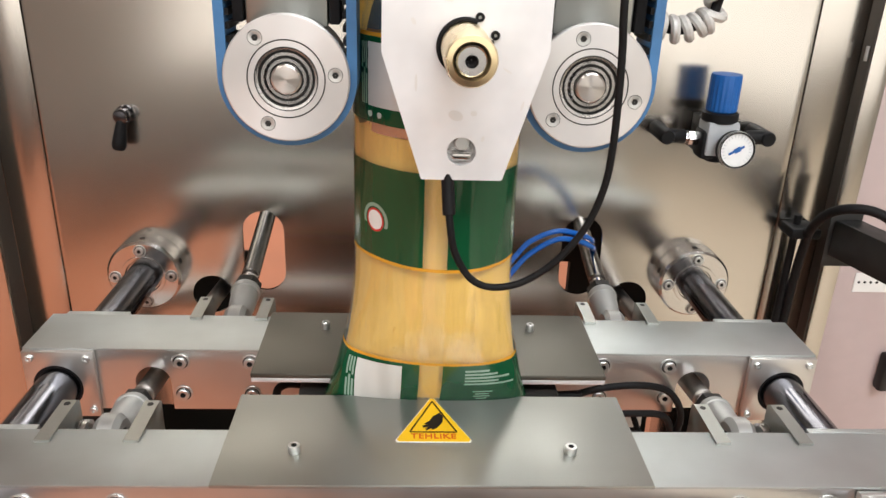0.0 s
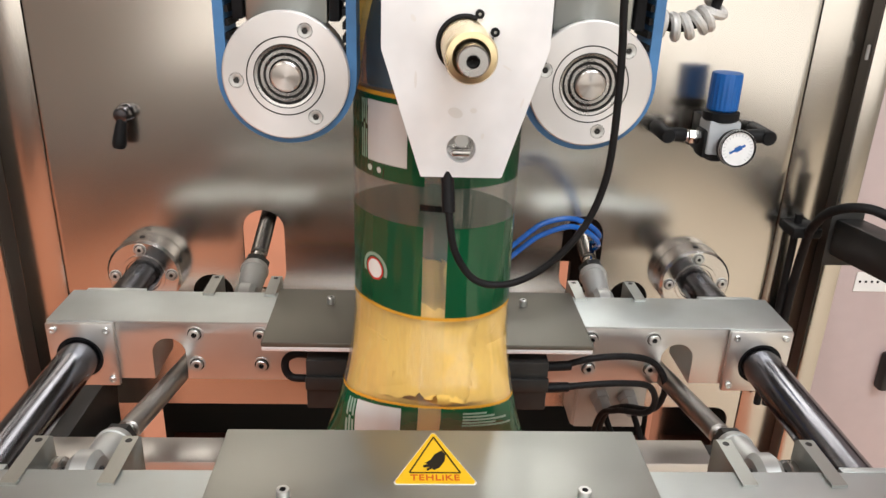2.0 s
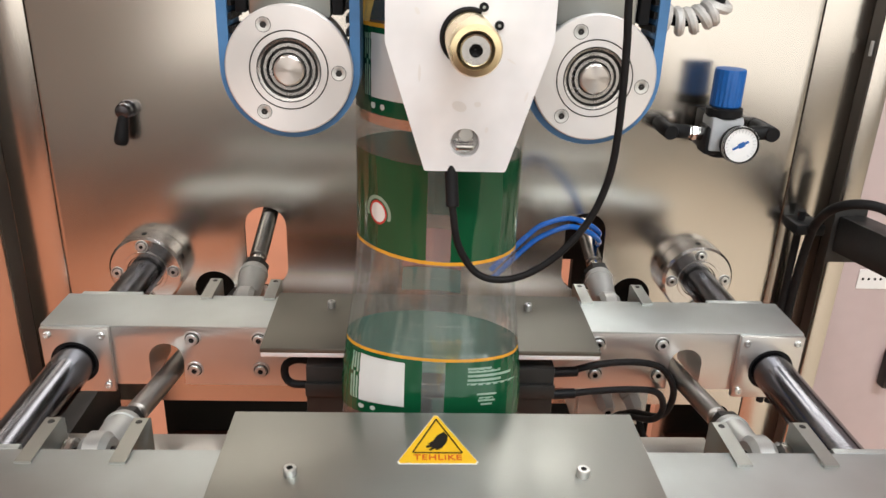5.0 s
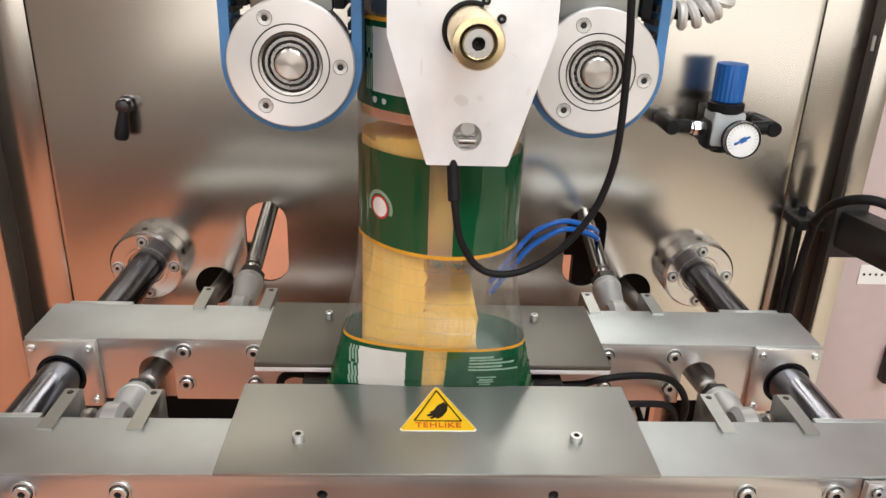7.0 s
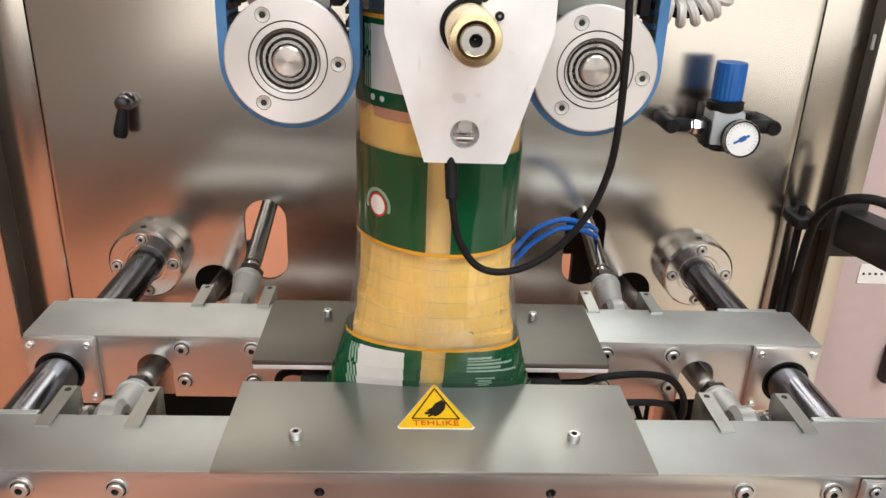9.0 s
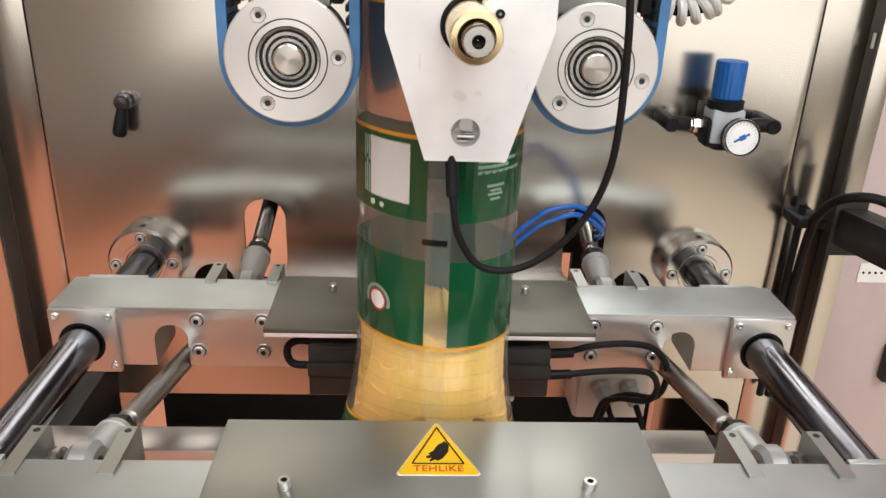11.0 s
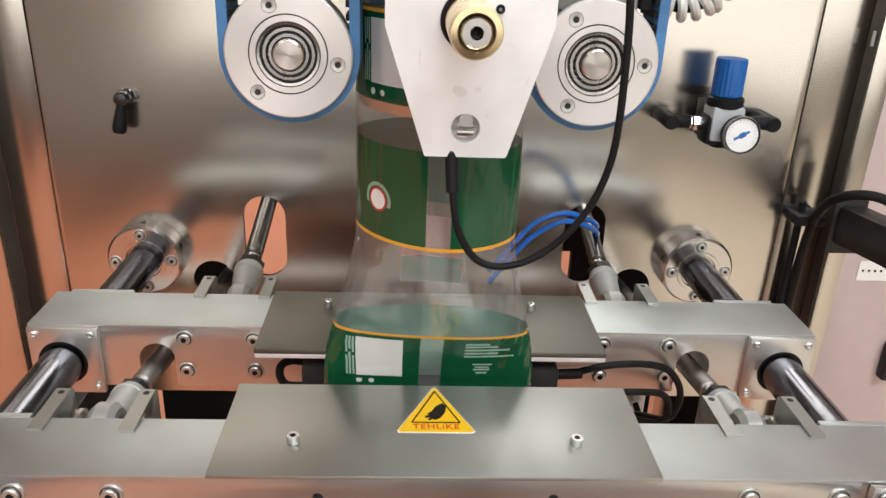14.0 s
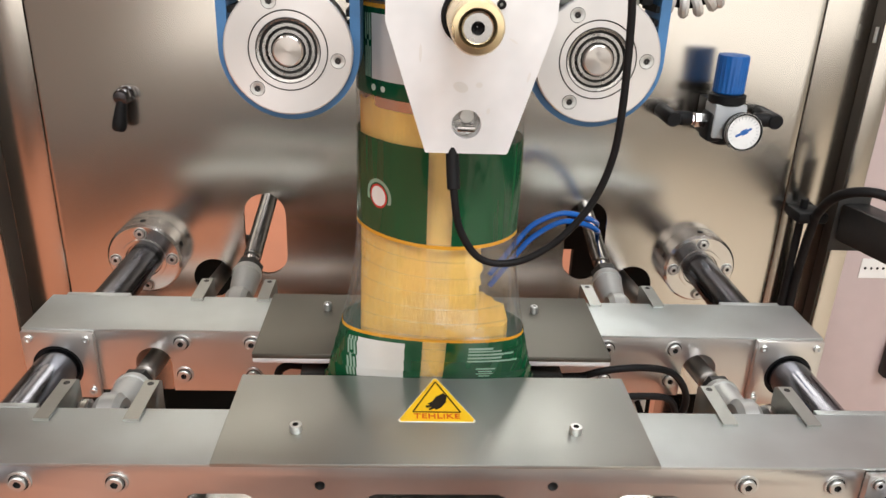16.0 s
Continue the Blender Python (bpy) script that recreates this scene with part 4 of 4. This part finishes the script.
def film_web():
    t = thing("film_tube", "clear plastic film tube printed in green bands round the forming tube", "packaging film")
    film_zone(t, W0 + REPEAT)
    film_sheet("bag_wall", t, W0 + REPEAT + ZONE, W0 + 2 * REPEAT, 0.012, lambda w: A_ROUND)
    film_zone(t, W0 + 2 * REPEAT)
    film_sheet("bag_wall", t, W0 + 2 * REPEAT + ZONE, W0 + 3.6 * REPEAT, 0.012, lambda w: A_ROUND)
    return t


FILLED_BAG = filled_bag()
FILM_TUBE = film_web()


def forming_tube():
    t = thing("forming_tube", "oval stainless forming tube inside the film", "forming tube", at=(-0.002, FILM_Y, 1.25))
    bm = bmesh.new()
    n = 64
    sections = []
    for a, b, z in ((0.0560, 0.0445, 0.75), (0.0560, 0.0445, 0.001), (0.0557, 0.0442, 0.0), (0.0553, 0.0436, 0.0), (0.0550, 0.0433, 0.001), (0.0550, 0.0433, 0.75)):
        ring = []
        for k in range(n):
            x, c = a * math.cos(2 * math.pi * k / n), math.sin(2 * math.pi * k / n)
            ring.append(bm.verts.new((x, (b * c if c > 0 else -b * (-c) ** 1.25) - LEAN * x, z)))
        sections.append(ring)
    for p, q in zip(sections, sections[1:] + sections[:1]):
        for k in range(n):
            bm.faces.new((p[k], p[(k + 1) % n], q[(k + 1) % n], q[k]))
    part("tube", bm, PANEL, t)
    part("tube_bracket", made(box, (-0.03, 0.043, 0.50), (0.03, 0.312, 0.56), 0.003), PLATE, t)
    return t


forming_tube()


# ---- semolina ----
SLICE_N, SLICE_H = 11, 0.0205
FOOT = W0 + 0.015
FILLS = []


def slice_mesh(i, side, shape):
    """A lump of semolina: a left, middle or right part of one layer, with ragged upper and lower ends."""
    z0 = FOOT + i * SLICE_H
    bm = bmesh.new()
    e = 0.0545 if shape is settling_a else 0.0700
    lo, hi = ((-e, -0.010), (-0.028, 0.030), (0.010, e))[side]
    n, rows = 14, 6
    rings = []
    for r in range(rows + 1):
        f = r / rows
        ring = []
        for sgn in (-1, 1):
            for k in range(n + 1):
                x = lo + (hi - lo) * (k if sgn < 0 else n - k) / n
                rag = 0.009 * noise.noise((x * 140, i * 3.7, side * 5.1 + 0.3))
                z = max(0.0 if i == 0 else -1.0, -0.015 + (SLICE_H + 0.028) * f + rag)
                a = shape(z0 + z)
                b = min(0.0425, ellipse_b(a) * (0.66 + 0.28 * min(1.0, max(0.0, (z0 + z - FOOT - 0.2 * SLICE_H) / (3.5 * SLICE_H))))) * (0.992 if (r == 0 and i > 0) or r == rows else 1.0)
                flatness, keel = tube_form(a)
                a = (min(a, A_ROUND) if shape is settling_a else min(a, 0.0715)) * 0.985
                x = max(-a * 0.985, min(a * 0.985, x))
                xx = x + (0.006 * noise.noise((z * 130 + i * 9, sgn * 2, side)) if -0.05 < x < 0.05 else 0)
                y = sgn * b * max(0.02, 1 - (xx / a) ** 2) ** (0.5 * keel if sgn < 0 else 0.5) * (1 + 0.02 * noise.noise((xx * 60, (z0 + z) * 60, sgn * 3))) * (1 - 0.002 * (i % 2) - 0.003 * side)
                ring.append(bm.verts.new((xx - 0.002, max(-0.0430, min(0.0430, y)) - LEAN * xx * (1 - flatness), z)))
        rings.append(ring)
    m = len(rings[0])
    for p, q in zip(rings, rings[1:]):
        for k in range(m):
            bm.faces.new((p[k], p[(k + 1) % m], q[(k + 1) % m], q[k]))
    bm.faces.new(list(reversed(rings[0])))
    bm.faces.new(rings[-1])
    return finish("semolina_lump", bm, SEMOLINA, 80)


def semolina():
    full = [[slice_mesh(i, s, filled_a) for s in range(3)] for i in range(SLICE_N)]
    slim = [[slice_mesh(i, s, settling_a) for s in range(3)] for i in range(SLICE_N)]
    for bag in range(3):
        meshes = slim if bag else full
        t = thing("semolina_portion", "portion of fine yellow semolina in a bag", "semolina", "semolina portions")
        lumps = []
        for i in range(SLICE_N):
            for s in range(3):
                ob = new("semolina_lump", meshes[i][s])
                ob.parent = t
                lumps.append((ob, i, s))
        FILLS.append((bag, t, lumps))


semolina()


# ---- panel fittings ----
def regulator():
    t = thing("air_regulator", "air pressure regulator with blue knob and round gauge", "pressure regulator", at=(0.3095, -0.043, 1.180))
    part("body", made(box, (-0.0165, -0.016, -0.016), (0.0185, 0.016, 0.021), 0.004), GREYPL, t, "grey cast body")
    part("body_cover", made(box, (-0.0195, -0.0135, -0.020), (-0.004, 0.013, 0.010), 0.003), BLACK, t, "black plastic cover")
    part("wall_bracket", made(box, (-0.014, 0.015, -0.020), (0.014, 0.0425, 0.020), 0.002), DARKSTEEL, t)
    bm = bmesh.new()
    lathe(bm, [(0.017, 0.019), (0.0190, 0.021), (0.0190, 0.0285), (0.016, 0.0300)], (0, 0, 0), (0, 0, 1), 32)
    part("lock_collar", bm, BLACK, t, "black collar")
    bm = bmesh.new()
    seg = 60
    rings = []
    for r, z in ((0.0145, 0.0300), (0.0160, 0.0315), (0.0160, 0.0665), (0.0152, 0.0690), (0.0005, 0.0695)):
        q = [r - (0.0009 if k % 3 == 0 and 0.031 < z < 0.068 else 0) for k in range(seg)]
        rings.append([bm.verts.new((q[k] * math.cos(2 * math.pi * k / seg), q[k] * math.sin(2 * math.pi * k / seg), z)) for k in range(seg)])
    for a, b in zip(rings, rings[1:]):
        for k in range(seg):
            bm.faces.new((a[k], a[(k + 1) % seg], b[(k + 1) % seg], b[k]))
    part("knob", bm, BLUE, t, "ribbed blue adjusting knob")
    g0, gd = (0.0105, -0.0165, -0.0055), (0.02, -1, 0.10)
    bm = bmesh.new()
    lathe(bm, [(0.010, 0.0), (0.012, 0.004), (0.0185, 0.005), (0.0195, 0.007), (0.0195, 0.0160), (0.0188, 0.0175), (0.0176, 0.0172), (0.0174, 0.0150), (0.0002, 0.0150)], g0, gd, 40, False)
    g = part("gauge", bm, BLACK, t, "round pressure gauge")
    bm = bmesh.new()
    lathe(bm, [(0.0176, 0.0172), (0.0192, 0.0170), (0.0196, 0.0150), (0.0196, 0.0130)], g0, gd, 40, False)
    part("bezel", bm, ZINC, g, "bright gauge rim")
    m0 = Matrix.Translation(g0) @ basis(gd)
    bm = bmesh.new()
    lathe(bm, [(0.0174, 0.0155), (0.0001, 0.0155)], g0, gd, 40, False)
    part("dial", bm, WHITEENAMEL, g, "white gauge dial")
    bm = bmesh.new()
    box(bm, (-0.0095, -0.0012, 0.0158), (0.0085, 0.0012, 0.0162))
    box(bm, (-0.003, -0.0026, 0.0158), (0.004, 0.0026, 0.01615))
    bmesh.ops.transform(bm, matrix=m0 @ pose(0, 0, 0, 0, 0, 28), verts=bm.verts[:])
    part("needle", bm, BLUE, g)
    bm = bmesh.new()
    for k in range(20):
        a = radians(-50 + 14 * k)
        bmesh.ops.create_cube(bm, size=1, matrix=m0 @ Matrix.Translation((0.0145 * math.cos(a), 0.0145 * math.sin(a), 0.0158)) @ Matrix.Rotation(a, 4, "Z") @ Matrix.Diagonal((0.003, 0.0005, 0.0003, 1)))
    tagged(part("dial_marks", bm, GREYPL, g), kind="stuff")
    for s, name, e in ((-1, "inlet", 0.050), (1, "outlet", 0.052)):
        bm = bmesh.new()
        lathe(bm, [(0.0072, 0.015), (0.0082, 0.017), (0.0082, 0.030), (0.006, 0.0315), (0.006, 0.035)], (0, 0.004, 0.0), (s, 0, 0), 6 if s < 0 else 20)
        part(name + "_nut", bm, MACHINED if s < 0 else BLACK, t)
        bm = bmesh.new()
        lathe(bm, [(0.0065, 0.033), (0.0076, 0.035), (0.0076, e), (0.006, e + 0.002)], (0, 0.004, 0.0), (s, 0, 0.03), 20)
        part(name + "_elbow", bm, BLACK, t)
        bm = bmesh.new()
        lathe(bm, [(0.0070, -0.009), (0.0082, -0.007), (0.0082, 0.034), (0.0075, 0.0385)], (s * (e + 0.004), 0.004, 0.001), (0, 1, 0), 20)
        part(name + "_fitting", bm, BLACK, t)
    part("drain_cap", made(rod, (0, 0, -0.024), (0, 0, -0.015), 0.010, 24), BLACK, t)
    return t


regulator()


def lever():
    t = thing("latch_lever", "small black lever on a chrome stub", "lever", at=(-0.3275, 0, 1.1815))
    bm = bmesh.new()
    lathe(bm, [(0.0098, 0), (0.0098, 0.003), (0.0080, 0.006), (0.0085, 0.010), (0.0085, 0.016), (0.0065, 0.019), (0.0003, 0.0195)], (0, 0, 0), (0, -1, 0), 28)
    part("stub", bm, CHROME, t, "chrome stub")
    bm = bmesh.new()
    lathe(bm, [(0.0048, 0.0), (0.0055, 0.003), (0.0076, 0.024), (0.0074, 0.029), (0.0055, 0.032), (0.0003, 0.0325)], (0, -0.015, -0.004), (-0.16, -0.12, -0.95), 24)
    part("grip", bm, BLACK, t, "black plastic grip")
    return t


lever()


def spiral_cable():
    t = thing("spiral_sleeve", "coiled silvery fibre sleeve with wires", "cable")
    path = smooth_path([(0.118, -0.30, 1.365), (0.130, -0.30, 1.338), (0.143, -0.30, 1.325), (0.162, -0.30, 1.319), (0.179, -0.30, 1.324), (0.188, -0.30, 1.336), (0.196, -0.30, 1.40)], 14)
    bm = bmesh.new()
    coil = []
    turns = 13
    N = turns * 14
    for i in range(N + 1):
        f = i / N * (len(path) - 1)
        k = min(int(f), len(path) - 2)
        p = path[k].lerp(path[k + 1], f - k)
        d = (path[k + 1] - path[k]).normalized()
        x = d.cross(Vector((0, 1, 0))).normalized()
        y = d.cross(x)
        a = 2 * math.pi * i / 14
        coil.append(p + 0.0068 * (x * math.cos(a) + y * math.sin(a)))
    hose(bm, coil, 0.0034, 8, 1, False)
    part("sleeve", bm, BRAID, t)
    part("cable_core", made(hose, [p for p in path[::6]], 0.0035, 10, 4), RUBBER, t)
    part("cable_clip", made(box, (0.188, -0.33, 1.39), (0.204, -0.002, 1.41), 0.002), PLATE, t)
    return t


spiral_cable()


HOSE_AT = Vector((0.195, 0.0, 1.045))


def blue_hoses():
    t = thing("air_hose", "two bright blue air hoses by the slot", "air hose", at=HOSE_AT)
    for pts in (((0.20, 0.06, 1.03), (0.193, -0.01, 1.043), (0.178, -0.08, 1.075), (0.156, -0.11, 1.093), (0.131, -0.12, 1.100), (0.105, -0.125, 1.091), (0.089, -0.13, 1.076), (0.06, -0.14, 1.04)),
                ((0.20, 0.06, 1.022), (0.196, -0.01, 1.035), (0.180, -0.08, 1.066), (0.158, -0.11, 1.085), (0.131, -0.125, 1.093), (0.105, -0.13, 1.080), (0.089, -0.135, 1.065), (0.06, -0.145, 1.03))):
        part("hose", made(hose, [Vector(p) - HOSE_AT for p in pts], 0.0028, 12, 10), BLUEHOSE, t)
    return t


HOSES = blue_hoses()


def side_arm():
    t = thing("support_arm", "dark square steel arm with a cable clamped to the post", "bracket", at=(0.460, -0.06, 1.076))
    bm = bmesh.new()
    box(bm, (-0.010, -0.24, -0.021), (0.020, 0.0, 0.021), 0.002)
    bmesh.ops.transform(bm, matrix=pose(0, 0, 0, 0, 0, 15), verts=bm.verts[:])
    part("arm", bm, DARKSTEEL, t)
    part("end_plate", made(box, (-0.014, -0.001, -0.035), (0.022, 0.0, 0.035), 0.0005), DARKSTEEL, t)
    bm = bmesh.new()
    hose(bm, [(-0.016, 0.045, -0.25), (-0.018, 0.042, -0.10), (-0.020, 0.030, -0.02), (-0.026, 0.010, 0.008), (-0.030, -0.02, 0.034), (-0.018, -0.04, 0.047), (0.004, -0.055, 0.047), (0.030, -0.080, 0.031), (0.065, -0.12, 0.008)], 0.0052, 14, 10)
    part("cable", bm, RUBBER, t)
    bm = bmesh.new()
    hose(bm, [(-0.027, 0.046, -0.25), (-0.026, 0.046, -0.06), (-0.027, 0.044, 0.01)], 0.0045, 12, 6)
    part("cable", bm, RUBBER, t)
    part("clamp", made(box, (-0.040, 0.024, -0.014), (-0.0055, 0.0595, -0.001), 0.003), BLACK, t)
    return t


side_arm()


def side_cabinet():
    t = thing("side_cabinet", "pinkish painted sheet cabinet beyond the post", "cabinet", at=(0.9, 0.1, 0))
    part("front_sheet", made(box, (-0.39, -0.05, 0), (0.6, 0.0, 2.0), 0.003), PINK, t)
    part("notice", made(box, (-0.338, -0.0515, 0.958), (-0.286, -0.0502, 0.985)), PAPER, t, "small white notice")
    bm = bmesh.new()
    for k in range(4):
        rod(bm, (-0.332 + 0.008 * k, -0.0522, 0.972), (-0.332 + 0.008 * k, -0.0514, 0.972), 0.0018, 10)
    part("notice_marks", bm, INK, t)
    part("handle", made(box, (-0.276, -0.068, 0.815), (-0.262, -0.0502, 0.87), 0.004), DARKSTEEL, t, "dark latch handle")
    return t


side_cabinet()


def junction_box():
    t = thing("junction_box", "pale grey junction box with two cable glands", "junction box", at=(0.231, 0, 0.842))
    part("housing", made(box, (-0.046, -0.045, -0.032), (0.046, 0.010, 0.036), 0.005), LIGHTPL, t)
    part("lid", made(box, (-0.043, -0.050, -0.029), (0.043, -0.0452, 0.033), 0.003), LIGHTPL, t)
    for k, x in enumerate((-0.016, 0.018)):
        bm = bmesh.new()
        lathe(bm, [(0.0125, 0), (0.0125, 0.008), (0.0105, 0.009), (0.0110, 0.022), (0.0075, 0.027)], (x, -0.050, 0.018), (0.15, -0.8, -0.35), 6)
        g = part("cable_gland", bm, GREYPL, t, "grey plastic cable gland")
        bm = bmesh.new()
        hose(bm, [(x + 0.003, -0.068, 0.010), (x + 0.010, -0.082, -0.010), (x + 0.030 - 0.01 * k, -0.090, -0.045), (x + 0.045 - 0.02 * k, -0.09, -0.10), (x + 0.05 - 0.02 * k, -0.05, -0.25)], 0.0036, 12, 8)
        part("cable", bm, RUBBER, g)
    return t


junction_box()


def tie_bar():
    t = thing("tie_bar", "square stainless tie bar below the jaws", "tie bar", kind="structure", at=(0, -0.2, 0.89))
    part("tube", made(box, (-0.44, -0.02, -0.032), (0.292, 0.020, 0.0), 0.002), STEEL, t)
    part("end_bracket", made(box, (0.285, -0.018, -0.89), (0.305, 0.018, -0.004), 0.002), DARKSTEEL, t)
    part("strut", made(box, (-0.41, 0.02, -0.89), (-0.38, 0.20, -0.03), 0.002), DARKSTEEL, t)
    return t


tie_bar()


def conduit():
    t = thing("braided_conduit", "coiled pale conduit hanging behind the film", "cable", at=(0.083, -0.15, 0.90))
    bm = bmesh.new()
    hose(bm, [(0.006 * math.cos(i * 0.9) + 0.008 * math.sin(i * 0.05), 0.006 * math.sin(i * 0.9), 0.075 - i * 0.0012) for i in range(120)], 0.003, 8, 1, False)
    part("sleeve", bm, BRAID, t)
    part("post", made(rod, (0.008, 0, -0.90), (0.008, 0, 0.07), 0.0025, 10), RUBBER, t)
    return t


conduit()


# ---- movement ----
CYCLE = 8.565
OPEN_1 = ((0.5, 0.0), (0.65, 0.001), (0.8, 0.0065), (1.0, 0.0165), (1.25, 0.0300), (1.5, 0.0395), (1.75, 0.0445), (2.0, 0.0475), (2.5, 0.0515), (3.0, 0.0542), (3.5, 0.0565), (4.0, 0.0570))
CLOSE_1 = ((4.2, 0.0563), (4.43, 0.0545), (4.7, 0.0450), (4.93, 0.0345), (5.2, 0.0200), (5.435, 0.0102), (5.7, 0.0070), (5.93, 0.0050), (6.2, 0.0012), (6.4, 0.0))
GAP_ROWS = [(0.0, 0.0)] + list(OPEN_1 + CLOSE_1)
GAP_ROWS += [(t + CYCLE, g) for t, g in OPEN_1 + CLOSE_1 if t + CYCLE < 16] + [(16.0, 0.0)]
FEED_1 = ((1.0, 0.0), (1.2, 0.0012), (1.35, 0.0045), (1.5, 0.0107), (1.75, 0.0230), (2.0, 0.0385), (2.25, 0.0575), (2.5, 0.0785), (3.0, 0.1230), (3.5, 0.1675), (4.0, 0.2095), (4.2, 0.2255), (4.35, 0.2335), (4.45, 0.2350))
FEED_ROWS = [(0.0, 0.0)] + list(FEED_1) + [(t + CYCLE, REPEAT + f) for t, f in FEED_1] + [(16.0, 2 * REPEAT)]
TURN = 368.0 / REPEAT


def steps(rows, t):
    """The value of (time, value) rows at t, straight between rows."""
    for (a, va), (b, vb) in zip(rows, rows[1:]):
        if t <= b:
            return va + (vb - va) * max(0.0, (t - a) / (b - a))
    return rows[-1][1]


def rod_row(t, s, eye, tail):
    d = Vector(tail) - Vector(eye)
    q = d.to_track_quat("Y", "Z").to_matrix().to_4x4()
    return (t, Matrix.Translation(eye) @ q)


def motions():
    walk(REAR_JAW, [(t, pose(0, g, 0)) for t, g in GAP_ROWS])
    walk(FRONT_JAW, [(t, pose(0, -g, 0)) for t, g in GAP_ROWS])
    walk(HOSES, [(t, pose(*HOSE_AT, 0, g * 260, 0)) for t, g in GAP_ROWS])
    for s, fr, rr in ((-1, FRONT_RODS[0], REAR_RODS[0]), (1, FRONT_RODS[1], REAR_RODS[1])):
        walk(fr, [rod_row(t, s, (s * 0.2432, -0.346 - g, 1.011), (s * (0.2450 - 0.45 * g), 0.12, 0.950 - 0.70 * g)) for t, g in GAP_ROWS])
        walk(rr, [rod_row(t, s, (s * 0.1845, -0.170 + g, 1.016), (s * 0.1800, 0.15, 1.105)) for t, g in GAP_ROWS])
    walk(FILM_TUBE, [(t, pose(0, 0, -f)) for t, f in FEED_ROWS])
    # the packed bag is cut off and drops to the floor below
    cutoff = [(t, -f) for t, f in FEED_ROWS if t < 5] + [(9.2, -REPEAT), (9.35, -REPEAT - 0.11), (9.5, -REPEAT - 0.44), (9.6, 0.008 - W0), (16.0, 0.008 - W0)]
    walk(FILLED_BAG, [(t, pose(0, 0, z)) for t, z in cutoff])
    for s, wheel in ((1, WHEELS[0]), (-1, WHEELS[1])):
        x = wheel.location.x
        walk(wheel, [(t, pose(x, WHEEL_Y, WHEEL_Z, 0, s * f * TURN, 0)) for t, f in FEED_ROWS])
    rod_y = -0.4525
    out = [(0.0, 0.0), (0.45, 0.0), (0.75, -0.012), (4.0, -0.012), (4.4, -0.011), (4.75, 0.0), (8.9, 0.0), (9.0, 0.0), (9.3, -0.012), (12.5, -0.012), (12.95, -0.011), (13.3, 0.0), (16.0, 0.0)]
    walk(PISTON, [(t, pose(0.0097, rod_y + y, 1.3168)) for t, y in out])
    # the film pressed flat by the closing jaws
    for (base, pieces), t0 in zip(ZONES, (0.0, CYCLE)):
        rows = [(0.0, 0.0)] + [(t0 + t, q) for t, q in ((4.3, 0.0), (4.7, 0.18), (5.0, 0.45), (5.3, 0.80), (5.55, 1.0)) if t0 + t < 16]
        if t0 == 0:
            rows += [(6.35, 1.0), (6.75, 1.5), (7.6, 1.8), (8.5, 2.0), (16.0, 2.0)]
        else:
            rows += [(14.92, 1.0), (15.32, 1.5), (16.0, 1.72)]
        for ob, i, k in pieces:
            walk(ob, [(t, zone_pose(base, i, k, q)) for t, q in rows])
    # semolina: lumps drop out of the forming tube, then ride down with the bag
    for bag, t, lumps in FILLS:
        feed = [(tt, f) for tt, f in FEED_ROWS]
        walk(t, [(tt, pose(0, 0, z)) for tt, z in cutoff] if bag == 0 else [(tt, pose(0, 0, -max(0.0, f - REPEAT * bag))) for tt, f in feed])
        for ob, i, s in lumps:
            z = FOOT + i * SLICE_H
            sink = 0.092 * max(0.0, (i - 4) / (SLICE_N - 5))
            if bag == 0:
                walk(ob, [(0.0, pose(0, FILM_Y, z)), (1.0, pose(0, FILM_Y, z)), (1.4, pose(0, FILM_Y, z - sink * 0.5)), (1.9, pose(0, FILM_Y, z - sink)), (16.0, pose(0, FILM_Y, z - sink))])
                continue
            start = 6.42 + (bag - 1) * CYCLE + (0.0, 0.14, 0.46)[s] + i * (0.036, 0.060, 0.105)[s]
            drop = 0.27
            up = 1.278 + 0.022 * i + (0.27 if bag == 2 else 0)
            rows = [(0.0, pose(0, FILM_Y, up))]
            for tt, f in ((0, 0), (0.5, 0.25), (1.0, 1.0)):
                if start + drop * tt < 15.97:
                    rows.append((start + drop * tt, pose(0, FILM_Y, up + (z - up) * f)))
            if bag == 1:
                side = (-0.012, 0.0, 0.012)[s] * min(1.0, max(0.0, (filled_a(z + SLICE_H) - 0.0598) / 0.014))
                rows.append((8.7, pose(side, FILM_Y, z)))
                rows += [(tt + CYCLE, pose(side, FILM_Y, z - sink * f)) for tt, f in ((1.0, 0), (1.4, 0.5), (1.9, 1))]
            rows.append((16.0, rows[-1][1]))
            walk(ob, rows)


motions()
